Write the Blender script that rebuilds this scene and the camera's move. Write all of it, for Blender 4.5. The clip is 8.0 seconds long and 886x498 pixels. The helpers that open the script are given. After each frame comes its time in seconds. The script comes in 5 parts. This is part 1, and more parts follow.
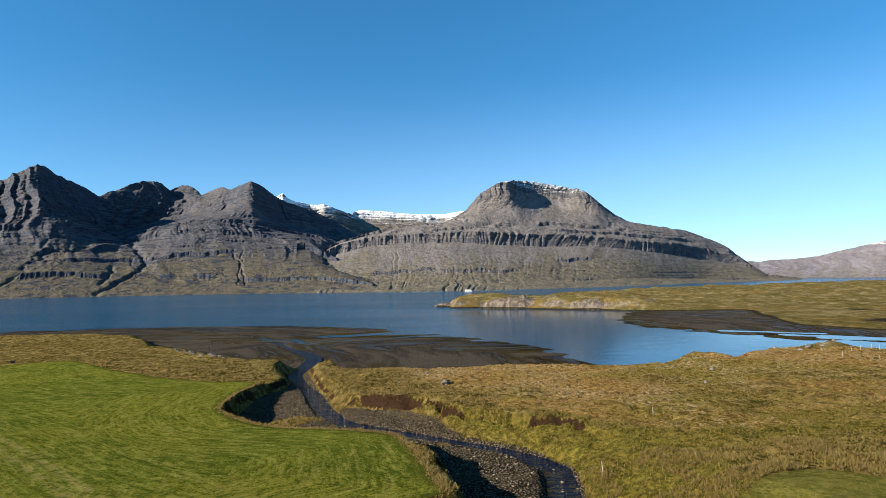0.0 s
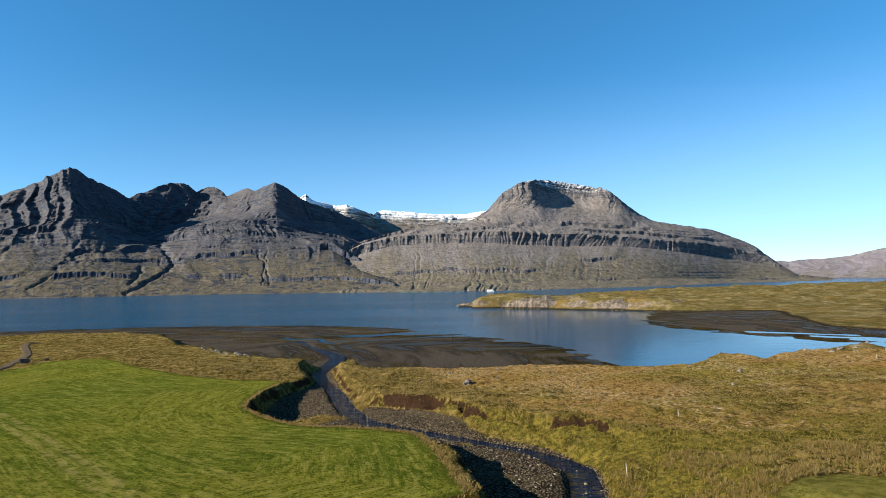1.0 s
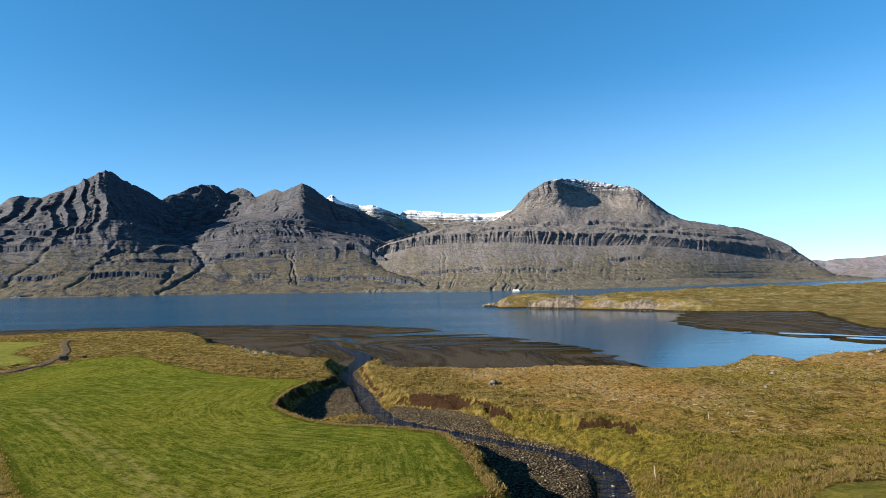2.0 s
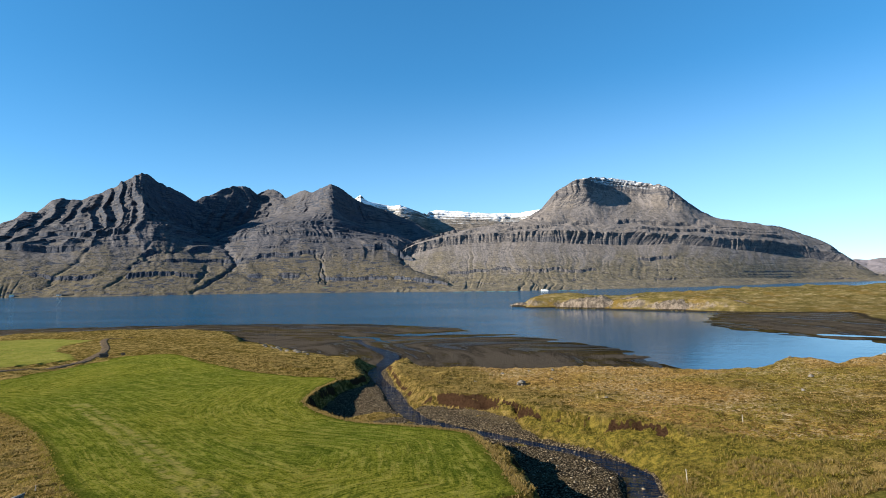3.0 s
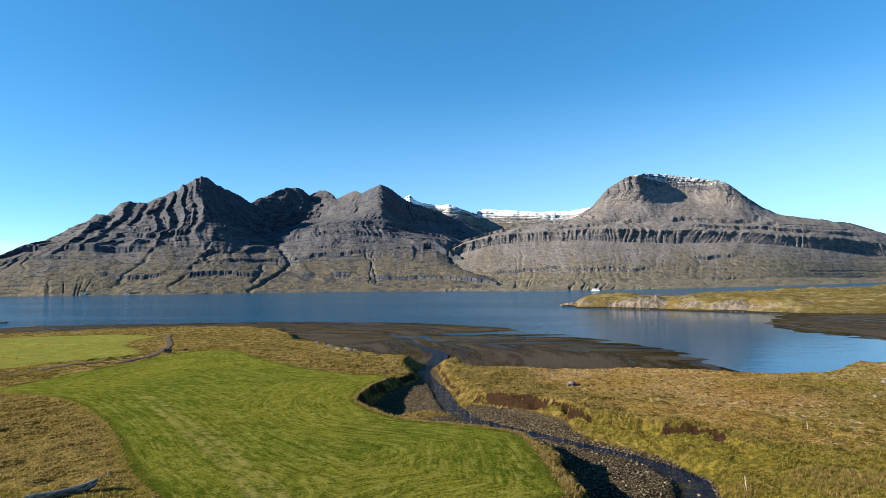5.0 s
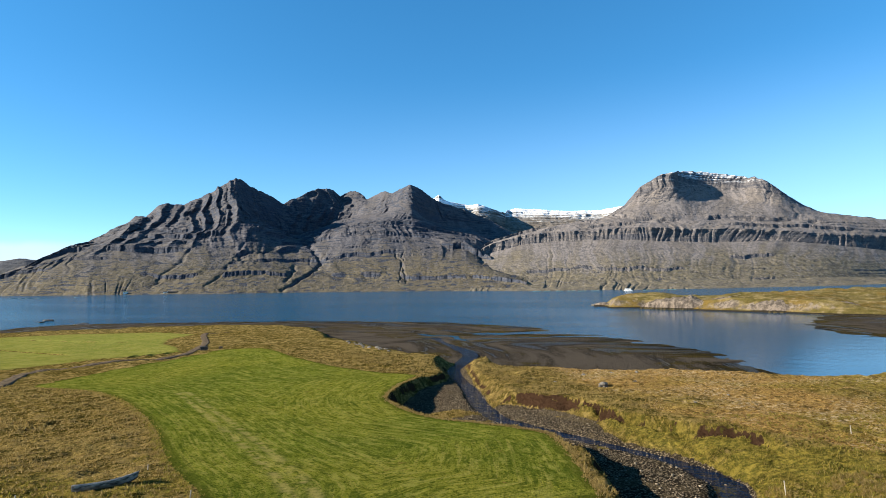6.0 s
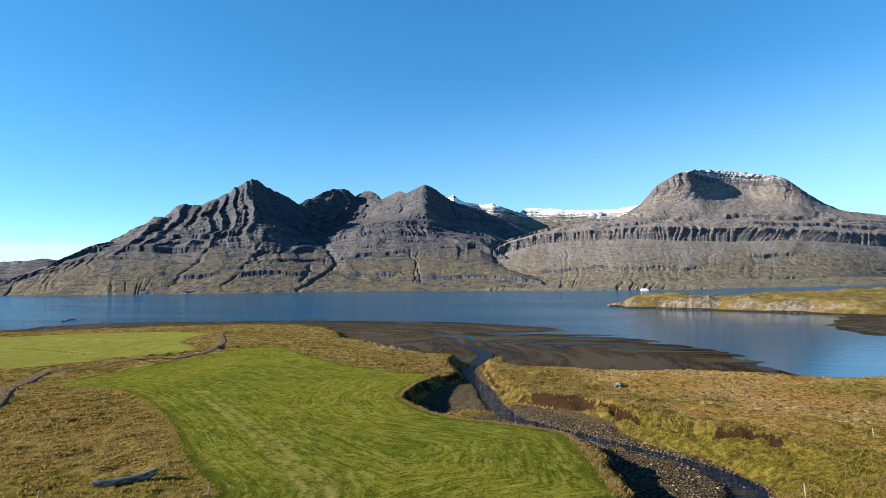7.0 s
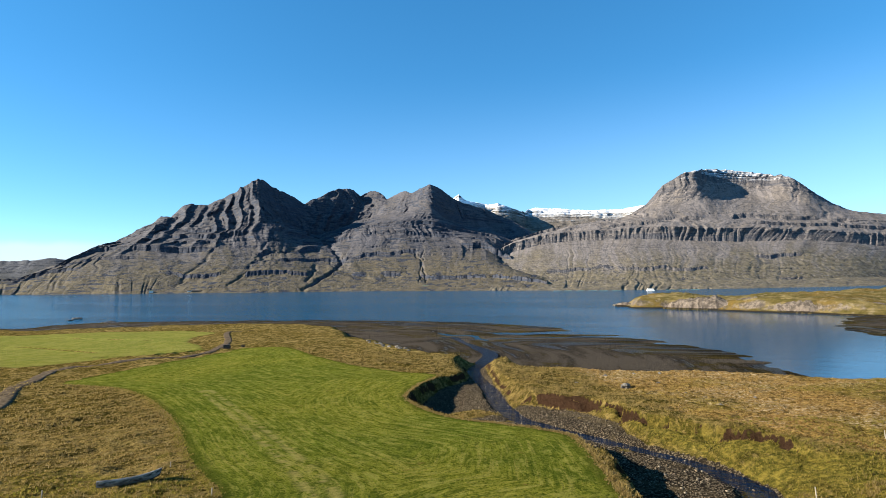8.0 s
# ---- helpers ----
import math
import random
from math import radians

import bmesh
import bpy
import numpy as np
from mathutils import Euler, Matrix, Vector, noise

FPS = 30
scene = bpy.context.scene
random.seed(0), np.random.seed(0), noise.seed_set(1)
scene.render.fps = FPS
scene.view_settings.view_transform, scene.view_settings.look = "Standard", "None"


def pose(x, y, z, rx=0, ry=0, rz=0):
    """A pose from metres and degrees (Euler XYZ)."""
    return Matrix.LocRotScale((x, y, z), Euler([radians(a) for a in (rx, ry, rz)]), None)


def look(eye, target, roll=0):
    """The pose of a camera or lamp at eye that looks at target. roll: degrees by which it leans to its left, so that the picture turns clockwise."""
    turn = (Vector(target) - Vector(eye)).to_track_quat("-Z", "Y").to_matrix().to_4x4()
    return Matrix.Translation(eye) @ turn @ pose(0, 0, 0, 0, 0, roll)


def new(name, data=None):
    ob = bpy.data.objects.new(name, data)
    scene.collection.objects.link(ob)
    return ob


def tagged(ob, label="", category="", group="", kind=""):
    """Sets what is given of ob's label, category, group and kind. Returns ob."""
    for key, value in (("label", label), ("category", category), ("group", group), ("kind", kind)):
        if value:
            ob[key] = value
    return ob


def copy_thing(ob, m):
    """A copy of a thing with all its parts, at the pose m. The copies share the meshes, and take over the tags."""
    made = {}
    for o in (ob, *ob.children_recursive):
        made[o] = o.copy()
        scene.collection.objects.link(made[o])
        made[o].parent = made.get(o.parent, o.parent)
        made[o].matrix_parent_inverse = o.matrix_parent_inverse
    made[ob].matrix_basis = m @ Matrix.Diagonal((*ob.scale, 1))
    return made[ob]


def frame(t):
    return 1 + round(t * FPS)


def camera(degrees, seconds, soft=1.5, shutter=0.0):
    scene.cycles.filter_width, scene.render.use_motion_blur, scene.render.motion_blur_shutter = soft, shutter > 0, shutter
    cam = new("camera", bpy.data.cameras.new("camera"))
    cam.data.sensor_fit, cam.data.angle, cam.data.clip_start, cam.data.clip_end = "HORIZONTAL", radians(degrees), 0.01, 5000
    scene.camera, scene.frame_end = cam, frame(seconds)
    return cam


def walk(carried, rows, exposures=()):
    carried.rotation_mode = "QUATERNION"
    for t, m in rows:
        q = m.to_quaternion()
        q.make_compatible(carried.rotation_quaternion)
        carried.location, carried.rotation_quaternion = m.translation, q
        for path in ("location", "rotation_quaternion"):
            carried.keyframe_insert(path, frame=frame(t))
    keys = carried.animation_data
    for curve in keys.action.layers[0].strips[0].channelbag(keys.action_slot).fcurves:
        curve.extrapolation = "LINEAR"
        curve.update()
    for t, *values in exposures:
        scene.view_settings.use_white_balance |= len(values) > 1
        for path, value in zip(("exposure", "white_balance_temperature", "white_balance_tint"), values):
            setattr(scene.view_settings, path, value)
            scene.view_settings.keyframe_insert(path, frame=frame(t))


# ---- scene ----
cam = camera(77.16, 8.0, soft=0.5)
EYE = 30.0
# t, x, y, z, yaw, pitch, roll: the drone hovers and turns to its left
ROWS = [
    (0.0, 0.0, 0.0, 0.0, 0.0, 3.054, 0.913), (0.5, -0.04, -0.04, 0.0, 0.947, 3.078, 0.905), (1.0, -0.02, -0.10, 0.01, 2.250, 3.090, 0.897),
    (1.5, 0.0, -0.19, 0.05, 3.503, 3.093, 0.892), (3.0, 0.02, -0.53, 0.13, 7.718, 3.113, 0.868), (3.5, 0.05, -0.59, 0.15, 8.957, 3.105, 0.849),
    (4.0, 0.08, -0.63, 0.15, 10.166, 3.102, 0.820), (4.5, 0.10, -0.66, 0.15, 11.265, 3.100, 0.807), (6.0, 0.17, -0.82, 0.09, 15.786, 3.121, 0.801),
    (6.5, 0.18, -0.85, 0.08, 16.699, 3.124, 0.802), (7.0, 0.20, -0.88, 0.08, 17.287, 3.117, 0.795), (7.5, 0.16, -0.80, 0.09, 17.637, 3.097, 0.745),
    (8.0, 0.05, -0.40, 0.06, 17.825, 3.104, 0.727),
]
walk(cam, [(t, pose(x, y, EYE + z, 90 + pitch, roll, yaw)) for t, x, y, z, yaw, pitch, roll in ROWS],
     exposures=[(0.0, 1.37), (1.5, 1.43), (3.5, 1.52), (6.0, 1.61), (8.0, 1.63)])

# ---- light ----
SUN_BEARING, SUN_HEIGHT = -113.0, 23.0   # degrees from the first view's heading (right is plus), and above the horizon
world = bpy.data.worlds.new("sky")
scene.world = world
world.use_nodes = True
wn, wl = world.node_tree.nodes, world.node_tree.links
sky = wn.new("ShaderNodeTexSky")
sky.sky_type = "NISHITA"
sky.sun_disc = False
sky.sun_elevation, sky.sun_rotation = radians(SUN_HEIGHT), radians(SUN_BEARING)
sky.altitude, sky.air_density, sky.dust_density, sky.ozone_density = 1500, 0.75, 0.0, 3.5
tone = wn.new("ShaderNodeHueSaturation")   # a clear, cold northern sky
tone.inputs["Saturation"].default_value = 1.42
soften = wn.new("ShaderNodeGamma")   # thin high haze evens the sky out
soften.inputs["Gamma"].default_value = 0.72
wl.new(sky.outputs[0], soften.inputs["Color"])
wl.new(soften.outputs[0], tone.inputs["Color"])
cast = wn.new("ShaderNodeMix")
cast.data_type, cast.blend_type = "RGBA", "MULTIPLY"
cast.inputs[0].default_value, cast.inputs[7].default_value = 1.0, (0.95, 1.02, 0.95, 1)
wl.new(tone.outputs[0], cast.inputs[6])
# a low bank of cloud over the sea, far out to the left
way = wn.new("ShaderNodeTexCoord")
xyz = wn.new("ShaderNodeSeparateXYZ")
wl.new(way.outputs["Generated"], xyz.inputs[0])
puff = wn.new("ShaderNodeTexNoise")
puff.inputs["Scale"].default_value, puff.inputs["Detail"].default_value = 9.0, 5.0
wl.new(way.outputs["Generated"], puff.inputs["Vector"])


def sky_calc(op, a, b):
    n = wn.new("ShaderNodeMath")
    n.operation, n.use_clamp = op, op == "MULTIPLY"
    for i, v in enumerate((a, b)):
        if isinstance(v, float):
            n.inputs[i].default_value = v
        else:
            wl.new(v, n.inputs[i])
    return n.outputs[0]


def sky_band(v, lo, hi):
    n = wn.new("ShaderNodeMapRange")
    n.interpolation_type = "SMOOTHSTEP"
    wl.new(v, n.inputs[0])
    n.inputs[1].default_value, n.inputs[2].default_value = lo, hi
    return n.outputs[0]


lift = sky_calc("ADD", xyz.outputs[2], sky_calc("MULTIPLY", puff.outputs["Fac"], 0.03))
cloud = sky_calc("MULTIPLY", sky_calc("MULTIPLY", sky_band(lift, 0.079, 0.066), sky_band(xyz.outputs[0], -0.70, -0.80)), 0.75)
pale = wn.new("ShaderNodeMix")
pale.data_type = "RGBA"
# thin haze pales the sky low down, most on the side away from the sun
low_sky = sky_calc("MULTIPLY", sky_band(xyz.outputs[2], 0.36, 0.0), sky_band(xyz.outputs[0], -1.2, 0.65))
misty = wn.new("ShaderNodeMix")
misty.data_type = "RGBA"
wl.new(sky_calc("MULTIPLY", low_sky, 0.42), misty.inputs[0]), wl.new(cast.outputs[2], misty.inputs[6])
misty.inputs[7].default_value = (2.4, 3.4, 4.5, 1)
wl.new(cloud, pale.inputs[0]), wl.new(misty.outputs[2], pale.inputs[6])
pale.inputs[7].default_value = (2.2, 2.5, 2.95, 1)
wl.new(pale.outputs[2], wn["Background"].inputs[0])
wn["Background"].inputs[1].default_value = 0.122

sun = new("sun", bpy.data.lights.new("sun", "SUN"))
sun.data.energy, sun.data.angle, sun.data.color = 5.0, radians(0.53), (1.0, 0.90, 0.74)
sb, sh = radians(SUN_BEARING), radians(SUN_HEIGHT)
SUN_WAY = Vector((math.sin(sb) * math.cos(sh), math.cos(sb) * math.cos(sh), math.sin(sh)))
sun.matrix_world = look(SUN_WAY * 100, (0, 0, 0))


# ---- node helpers ----
def material(name, rough=0.9, spec=0.2):
    m = bpy.data.materials.new(name)
    m.use_nodes = True
    b = m.node_tree.nodes["Principled BSDF"]
    b.inputs["Roughness"].default_value = rough
    b.inputs["Specular IOR Level"].default_value = spec
    return m, m.node_tree, b


def put(nt, socket, value):
    if isinstance(value, bpy.types.NodeSocket):
        nt.links.new(value, socket)
    elif isinstance(value, tuple) and socket.type == "RGBA":
        socket.default_value = (*value, 1) if len(value) == 3 else value
    else:
        socket.default_value = value


def place(nt, scale=(1, 1, 1)):
    g = nt.nodes.new("ShaderNodeNewGeometry")
    v = nt.nodes.new("ShaderNodeVectorMath")
    v.operation = "MULTIPLY"
    nt.links.new(g.outputs["Position"], v.inputs[0])
    v.inputs[1].default_value = scale
    return v.outputs[0]


def steepness(nt):
    """1 where the ground lies flat, 0 where it stands upright."""
    g = nt.nodes.new("ShaderNodeNewGeometry")
    s = nt.nodes.new("ShaderNodeSeparateXYZ")
    nt.links.new(g.outputs["Normal"], s.inputs[0])
    return s.outputs[2]


def height_of(nt):
    g = nt.nodes.new("ShaderNodeNewGeometry")
    s = nt.nodes.new("ShaderNodeSeparateXYZ")
    nt.links.new(g.outputs["Position"], s.inputs[0])
    return s.outputs[2]


def grain(nt, scale, detail=4.0, rough=0.55, vec=None, twist=0.0):
    n = nt.nodes.new("ShaderNodeTexNoise")
    n.inputs["Scale"].default_value, n.inputs["Detail"].default_value = scale, detail
    n.inputs["Roughness"].default_value, n.inputs["Distortion"].default_value = rough, twist
    nt.links.new(vec if vec else place(nt), n.inputs["Vector"])
    return n.outputs["Fac"]


def cells(nt, scale, vec=None, what="Distance", feature="F1"):
    n = nt.nodes.new("ShaderNodeTexVoronoi")
    n.feature = feature
    n.inputs["Scale"].default_value = scale
    nt.links.new(vec if vec else place(nt), n.inputs["Vector"])
    return n.outputs[what]


def calc(nt, op, a, b=0.0, clamp=False):
    n = nt.nodes.new("ShaderNodeMath")
    n.operation, n.use_clamp = op, clamp
    put(nt, n.inputs[0], a), put(nt, n.inputs[1], b)
    return n.outputs[0]


def band(nt, v, lo, hi, a=0.0, b=1.0):
    n = nt.nodes.new("ShaderNodeMapRange")
    n.interpolation_type = "SMOOTHSTEP"
    put(nt, n.inputs[0], v)
    for i, x in zip((1, 2, 3, 4), (lo, hi, a, b)):
        n.inputs[i].default_value = x
    return n.outputs[0]


def blend(nt, fac, a, b, kind="MIX"):
    n = nt.nodes.new("ShaderNodeMix")
    n.data_type, n.blend_type = "RGBA", kind
    put(nt, n.inputs[0], fac), put(nt, n.inputs[6], a), put(nt, n.inputs[7], b)
    return n.outputs[2]


def mask(nt, name):
    n = nt.nodes.new("ShaderNodeAttribute")
    n.attribute_name = name
    return n.outputs["Fac"]


def bump(nt, bsdf, h, strength=0.5, dist=0.1):
    n = nt.nodes.new("ShaderNodeBump")
    n.inputs["Strength"].default_value, n.inputs["Distance"].default_value = strength, dist
    nt.links.new(h, n.inputs["Height"])
    nt.links.new(n.outputs[0], bsdf.inputs["Normal"])


# ---- materials of the land and water ----
def ground_material():
    m, nt, b = material("land", 0.95, 0.0)
    wide, mid, fine, tiny = grain(nt, 0.028, 4), grain(nt, 0.22, 5, 0.6), grain(nt, 1.3, 5, 0.65), grain(nt, 4.0, 5, 0.8)
    # rough grass: dark olive gaps, painted for shade, under straw and brown patches
    straw = blend(nt, band(nt, mid, 0.38, 0.62), (0.190, 0.135, 0.038), (0.285, 0.205, 0.072))
    straw = blend(nt, band(nt, wide, 0.42, 0.62), straw, (0.160, 0.112, 0.028))
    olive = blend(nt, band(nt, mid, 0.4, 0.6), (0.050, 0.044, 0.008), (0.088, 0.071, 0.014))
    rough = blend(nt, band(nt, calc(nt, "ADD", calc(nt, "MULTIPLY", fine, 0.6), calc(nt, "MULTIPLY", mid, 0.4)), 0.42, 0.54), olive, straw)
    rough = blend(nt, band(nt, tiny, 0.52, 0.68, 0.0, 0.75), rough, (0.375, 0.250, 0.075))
    # near-black flecks and clumps: shadow between tussocks, put into the colour
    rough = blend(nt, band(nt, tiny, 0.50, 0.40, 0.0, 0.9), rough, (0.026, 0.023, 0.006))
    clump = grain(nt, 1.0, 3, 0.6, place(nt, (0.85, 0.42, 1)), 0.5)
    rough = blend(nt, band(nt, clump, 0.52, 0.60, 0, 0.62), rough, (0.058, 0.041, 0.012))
    rough = blend(nt, band(nt, clump, 0.46, 0.38, 0, 0.5), rough, (0.390, 0.270, 0.105))
    lush = calc(nt, "MULTIPLY", mask(nt, "lush"), band(nt, mid, 0.25, 0.5))
    green = blend(nt, band(nt, fine, 0.4, 0.6), (0.080, 0.074, 0.014), (0.245, 0.190, 0.036))
    green = blend(nt, band(nt, tiny, 0.5, 0.7, 0, 0.55), green, (0.185, 0.125, 0.038))
    rough = blend(nt, lush, rough, green)
    # heath: olive and russet with pale lichen tufts
    tufty = grain(nt, 1.0, 5, 0.7, place(nt, (1.4, 2.3, 1.0)), 0.3)
    heath = blend(nt, band(nt, fine, 0.38, 0.6), (0.200, 0.112, 0.032), (0.375, 0.235, 0.070))
    heath = blend(nt, band(nt, wide, 0.45, 0.62), heath, blend(nt, band(nt, fine, 0.4, 0.6), (0.130, 0.102, 0.017), (0.285, 0.215, 0.045)))
    heath = blend(nt, calc(nt, "MULTIPLY", band(nt, tufty, 0.51, 0.56), band(nt, grain(nt, 0.075, 4, 0.6), 0.42, 0.60, 0.15, 1.0)), heath, (0.50, 0.385, 0.225))
    # dark flecks and clumps paint the shade between heath tufts
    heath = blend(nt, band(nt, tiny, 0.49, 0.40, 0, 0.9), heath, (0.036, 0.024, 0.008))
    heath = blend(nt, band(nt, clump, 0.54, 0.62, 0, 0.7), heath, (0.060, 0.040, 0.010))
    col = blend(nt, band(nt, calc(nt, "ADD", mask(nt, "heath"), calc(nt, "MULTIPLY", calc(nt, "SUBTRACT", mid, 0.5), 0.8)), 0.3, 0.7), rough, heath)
    # mown meadow, in swaths that follow its edge
    sv = nt.nodes.new("ShaderNodeCombineXYZ")
    px = nt.nodes.new("ShaderNodeSeparateXYZ")
    nt.links.new(place(nt), px.inputs[0])
    put(nt, sv.inputs[0], calc(nt, "MULTIPLY", mask(nt, "swath"), 2.4))
    put(nt, sv.inputs[1], calc(nt, "MULTIPLY", px.outputs[0], 0.09)), put(nt, sv.inputs[2], calc(nt, "MULTIPLY", px.outputs[1], 0.09))
    streaks = grain(nt, 1.0, 6, 0.7, sv.outputs[0])
    mown = blend(nt, band(nt, wide, 0.35, 0.62), (0.118, 0.149, 0.0176), (0.192, 0.189, 0.0242))
    mown = blend(nt, band(nt, grain(nt, 0.07, 4, 0.6), 0.45, 0.65, 0, 0.6), mown, (0.082, 0.111, 0.0134))
    mown = blend(nt, band(nt, streaks, 0.50, 0.63, 0, 0.6), mown, (0.288, 0.252, 0.0584))
    mown = blend(nt, band(nt, streaks, 0.48, 0.38, 0, 0.6), mown, (0.058, 0.082, 0.0100))
    mown = blend(nt, band(nt, fine, 0.54, 0.66, 0, 0.75), mown, (0.049, 0.071, 0.0087))
    mown = blend(nt, band(nt, tiny, 0.53, 0.68, 0, 0.6), mown, (0.292, 0.246, 0.0541))
    # near-black flecks paint shaded gaps in the sward
    mown = blend(nt, band(nt, tiny, 0.49, 0.40, 0, 0.85), mown, (0.031, 0.047, 0.0063))
    dv = nt.nodes.new("ShaderNodeCombineXYZ")
    put(nt, dv.inputs[0], calc(nt, "MULTIPLY", mask(nt, "swath"), 1.25))
    put(nt, dv.inputs[1], calc(nt, "MULTIPLY", px.outputs[0], 0.30)), put(nt, dv.inputs[2], calc(nt, "MULTIPLY", px.outputs[1], 0.45))
    dash = grain(nt, 1.0, 3, 0.6, dv.outputs[0], 0.4)
    mown = blend(nt, band(nt, dash, 0.54, 0.64, 0, 0.6), mown, (0.044, 0.066, 0.0080))
    mown = blend(nt, band(nt, dash, 0.45, 0.36, 0, 0.5), mown, (0.275, 0.258, 0.0563))
    wheel = calc(nt, "MULTIPLY", mask(nt, "wheel"), band(nt, grain(nt, 0.5, 4, 0.6), 0.40, 0.55))
    mown = blend(nt, calc(nt, "MULTIPLY", wheel, 0.75), mown, (0.346, 0.277, 0.0988))
    bald = calc(nt, "MULTIPLY", band(nt, grain(nt, 0.35, 5, 0.65), 0.64, 0.70), band(nt, wide, 0.5, 0.6))
    mown = blend(nt, calc(nt, "MULTIPLY", bald, 0.7), mown, (0.163, 0.107, 0.0315))
    # edge grass is darker green, with the tall margin's shadow painted in
    mown = blend(nt, band(nt, calc(nt, "ADD", mask(nt, "swath"), calc(nt, "MULTIPLY", fine, 2.0)), 2.6, 1.2, 0, 0.75), mown, (0.054, 0.066, 0.0098))
    mown = blend(nt, band(nt, px.outputs[0], 8.0, 18.0, 0, 0.55), mown, blend(nt, band(nt, fine, 0.4, 0.6), (0.135, 0.115, 0.028), (0.255, 0.205, 0.060)))
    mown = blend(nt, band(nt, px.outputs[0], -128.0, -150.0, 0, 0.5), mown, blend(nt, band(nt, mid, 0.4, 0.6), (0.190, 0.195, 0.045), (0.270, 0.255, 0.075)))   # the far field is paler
    edge = calc(nt, "ADD", mask(nt, "mown"), calc(nt, "MULTIPLY", calc(nt, "SUBTRACT", fine, 0.5), 0.7))
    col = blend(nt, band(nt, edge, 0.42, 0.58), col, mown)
    sward = grain(nt, 1.0, 4, 0.65, place(nt, (0.055, 0.04, 0.3)))
    isle = blend(nt, band(nt, sward, 0.40, 0.60), (0.090, 0.074, 0.024), (0.172, 0.134, 0.058))
    knots = grain(nt, 0.17, 2, 0.5)
    isle = blend(nt, band(nt, wide, 0.50, 0.64, 0, 0.75), isle, (0.155, 0.098, 0.026))
    isle = blend(nt, band(nt, sward, 0.58, 0.68, 0, 0.7), isle, (0.320, 0.245, 0.115))
    isle = blend(nt, band(nt, knots, 0.54, 0.64, 0, 0.55), isle, (0.046, 0.039, 0.010))
    isle = blend(nt, band(nt, knots, 0.42, 0.33, 0, 0.5), isle, (0.300, 0.240, 0.150))
    col = blend(nt, calc(nt, "MULTIPLY", mask(nt, "rock"), 0.85), col, isle)
    # bare rock where the headland stands steep
    crack = grain(nt, 1.0, 5, 0.65, place(nt, (0.30, 0.30, 0.10)))
    rock = blend(nt, band(nt, crack, 0.40, 0.58), (0.090, 0.074, 0.060), (0.215, 0.176, 0.140))
    rock = blend(nt, band(nt, fine, 0.50, 0.38, 0, 0.6), rock, (0.055, 0.046, 0.038))
    rock = blend(nt, band(nt, calc(nt, "ADD", height_of(nt), calc(nt, "MULTIPLY", fine, 1.6)), 2.9, 2.2), rock, (0.026, 0.022, 0.016))   # weed below the tide mark
    bare = calc(nt, "MULTIPLY", band(nt, calc(nt, "ADD", steepness(nt), calc(nt, "MULTIPLY", calc(nt, "SUBTRACT", mid, 0.5), 0.45)), 0.80, 0.66), mask(nt, "rock"))
    bare = calc(nt, "MAXIMUM", bare, band(nt, calc(nt, "ADD", mask(nt, "stone"), calc(nt, "MULTIPLY", calc(nt, "SUBTRACT", mid, 0.5), 0.8)), 0.4, 0.6))
    bare = calc(nt, "MAXIMUM", bare, calc(nt, "MULTIPLY", mask(nt, "rock"), band(nt, height_of(nt), 1.3, 0.9)))
    col = blend(nt, bare, col, rock)
    # eroded soil
    soil = blend(nt, fine, (0.022, 0.012, 0.007), (0.075, 0.042, 0.024))
    col = blend(nt, band(nt, calc(nt, "ADD", mask(nt, "soil"), calc(nt, "MULTIPLY", calc(nt, "SUBTRACT", fine, 0.5), 0.9)), 0.45, 0.6), col, soil)
    # gravel of the stream bed
    pebble = cells(nt, 3.6, None, "Color")
    gcol = blend(nt, pebble, (0.092, 0.070, 0.042), (0.260, 0.208, 0.138))
    gcol = blend(nt, band(nt, cells(nt, 3.6), 0.25, 0.55), gcol, (0.026, 0.021, 0.015))
    gcol = blend(nt, band(nt, mid, 0.5, 0.7, 0, 0.7), gcol, (0.105, 0.080, 0.045))
    gm = band(nt, calc(nt, "ADD", mask(nt, "gravel"), calc(nt, "MULTIPLY", calc(nt, "SUBTRACT", fine, 0.5), 0.8)), 0.4, 0.6)
    col = blend(nt, gm, col, gcol)
    # tidal mud with weed
    flow = nt.nodes.new("ShaderNodeCombineXYZ")   # bands of silt that follow the channels
    put(nt, flow.inputs[0], calc(nt, "MULTIPLY", mask(nt, "rill"), 0.11))
    put(nt, flow.inputs[1], calc(nt, "MULTIPLY", px.outputs[0], 0.012)), put(nt, flow.inputs[2], calc(nt, "MULTIPLY", px.outputs[1], 0.018))
    streak = grain(nt, 1.0, 5, 0.6, flow.outputs[0], 0.3)
    weed = grain(nt, 1.0, 6, 0.7, place(nt, (0.035, 0.07, 1)), 0.6)
    silt = blend(nt, band(nt, streak, 0.42, 0.58), (0.020, 0.017, 0.014), (0.064, 0.054, 0.043))
    silt = blend(nt, band(nt, fine, 0.46, 0.66, 0, 0.6), silt, (0.078, 0.064, 0.048))
    wrack = blend(nt, band(nt, weed, 0.42, 0.60), (0.014, 0.012, 0.008), (0.044, 0.034, 0.013))
    weedy = calc(nt, "ADD", calc(nt, "ADD", weed, calc(nt, "MULTIPLY", calc(nt, "SUBTRACT", streak, 0.5), -0.9)), band(nt, height_of(nt), 0.32, 0.05, 0.0, 0.16))
    mud = blend(nt, band(nt, weedy, 0.52, 0.63), silt, wrack)
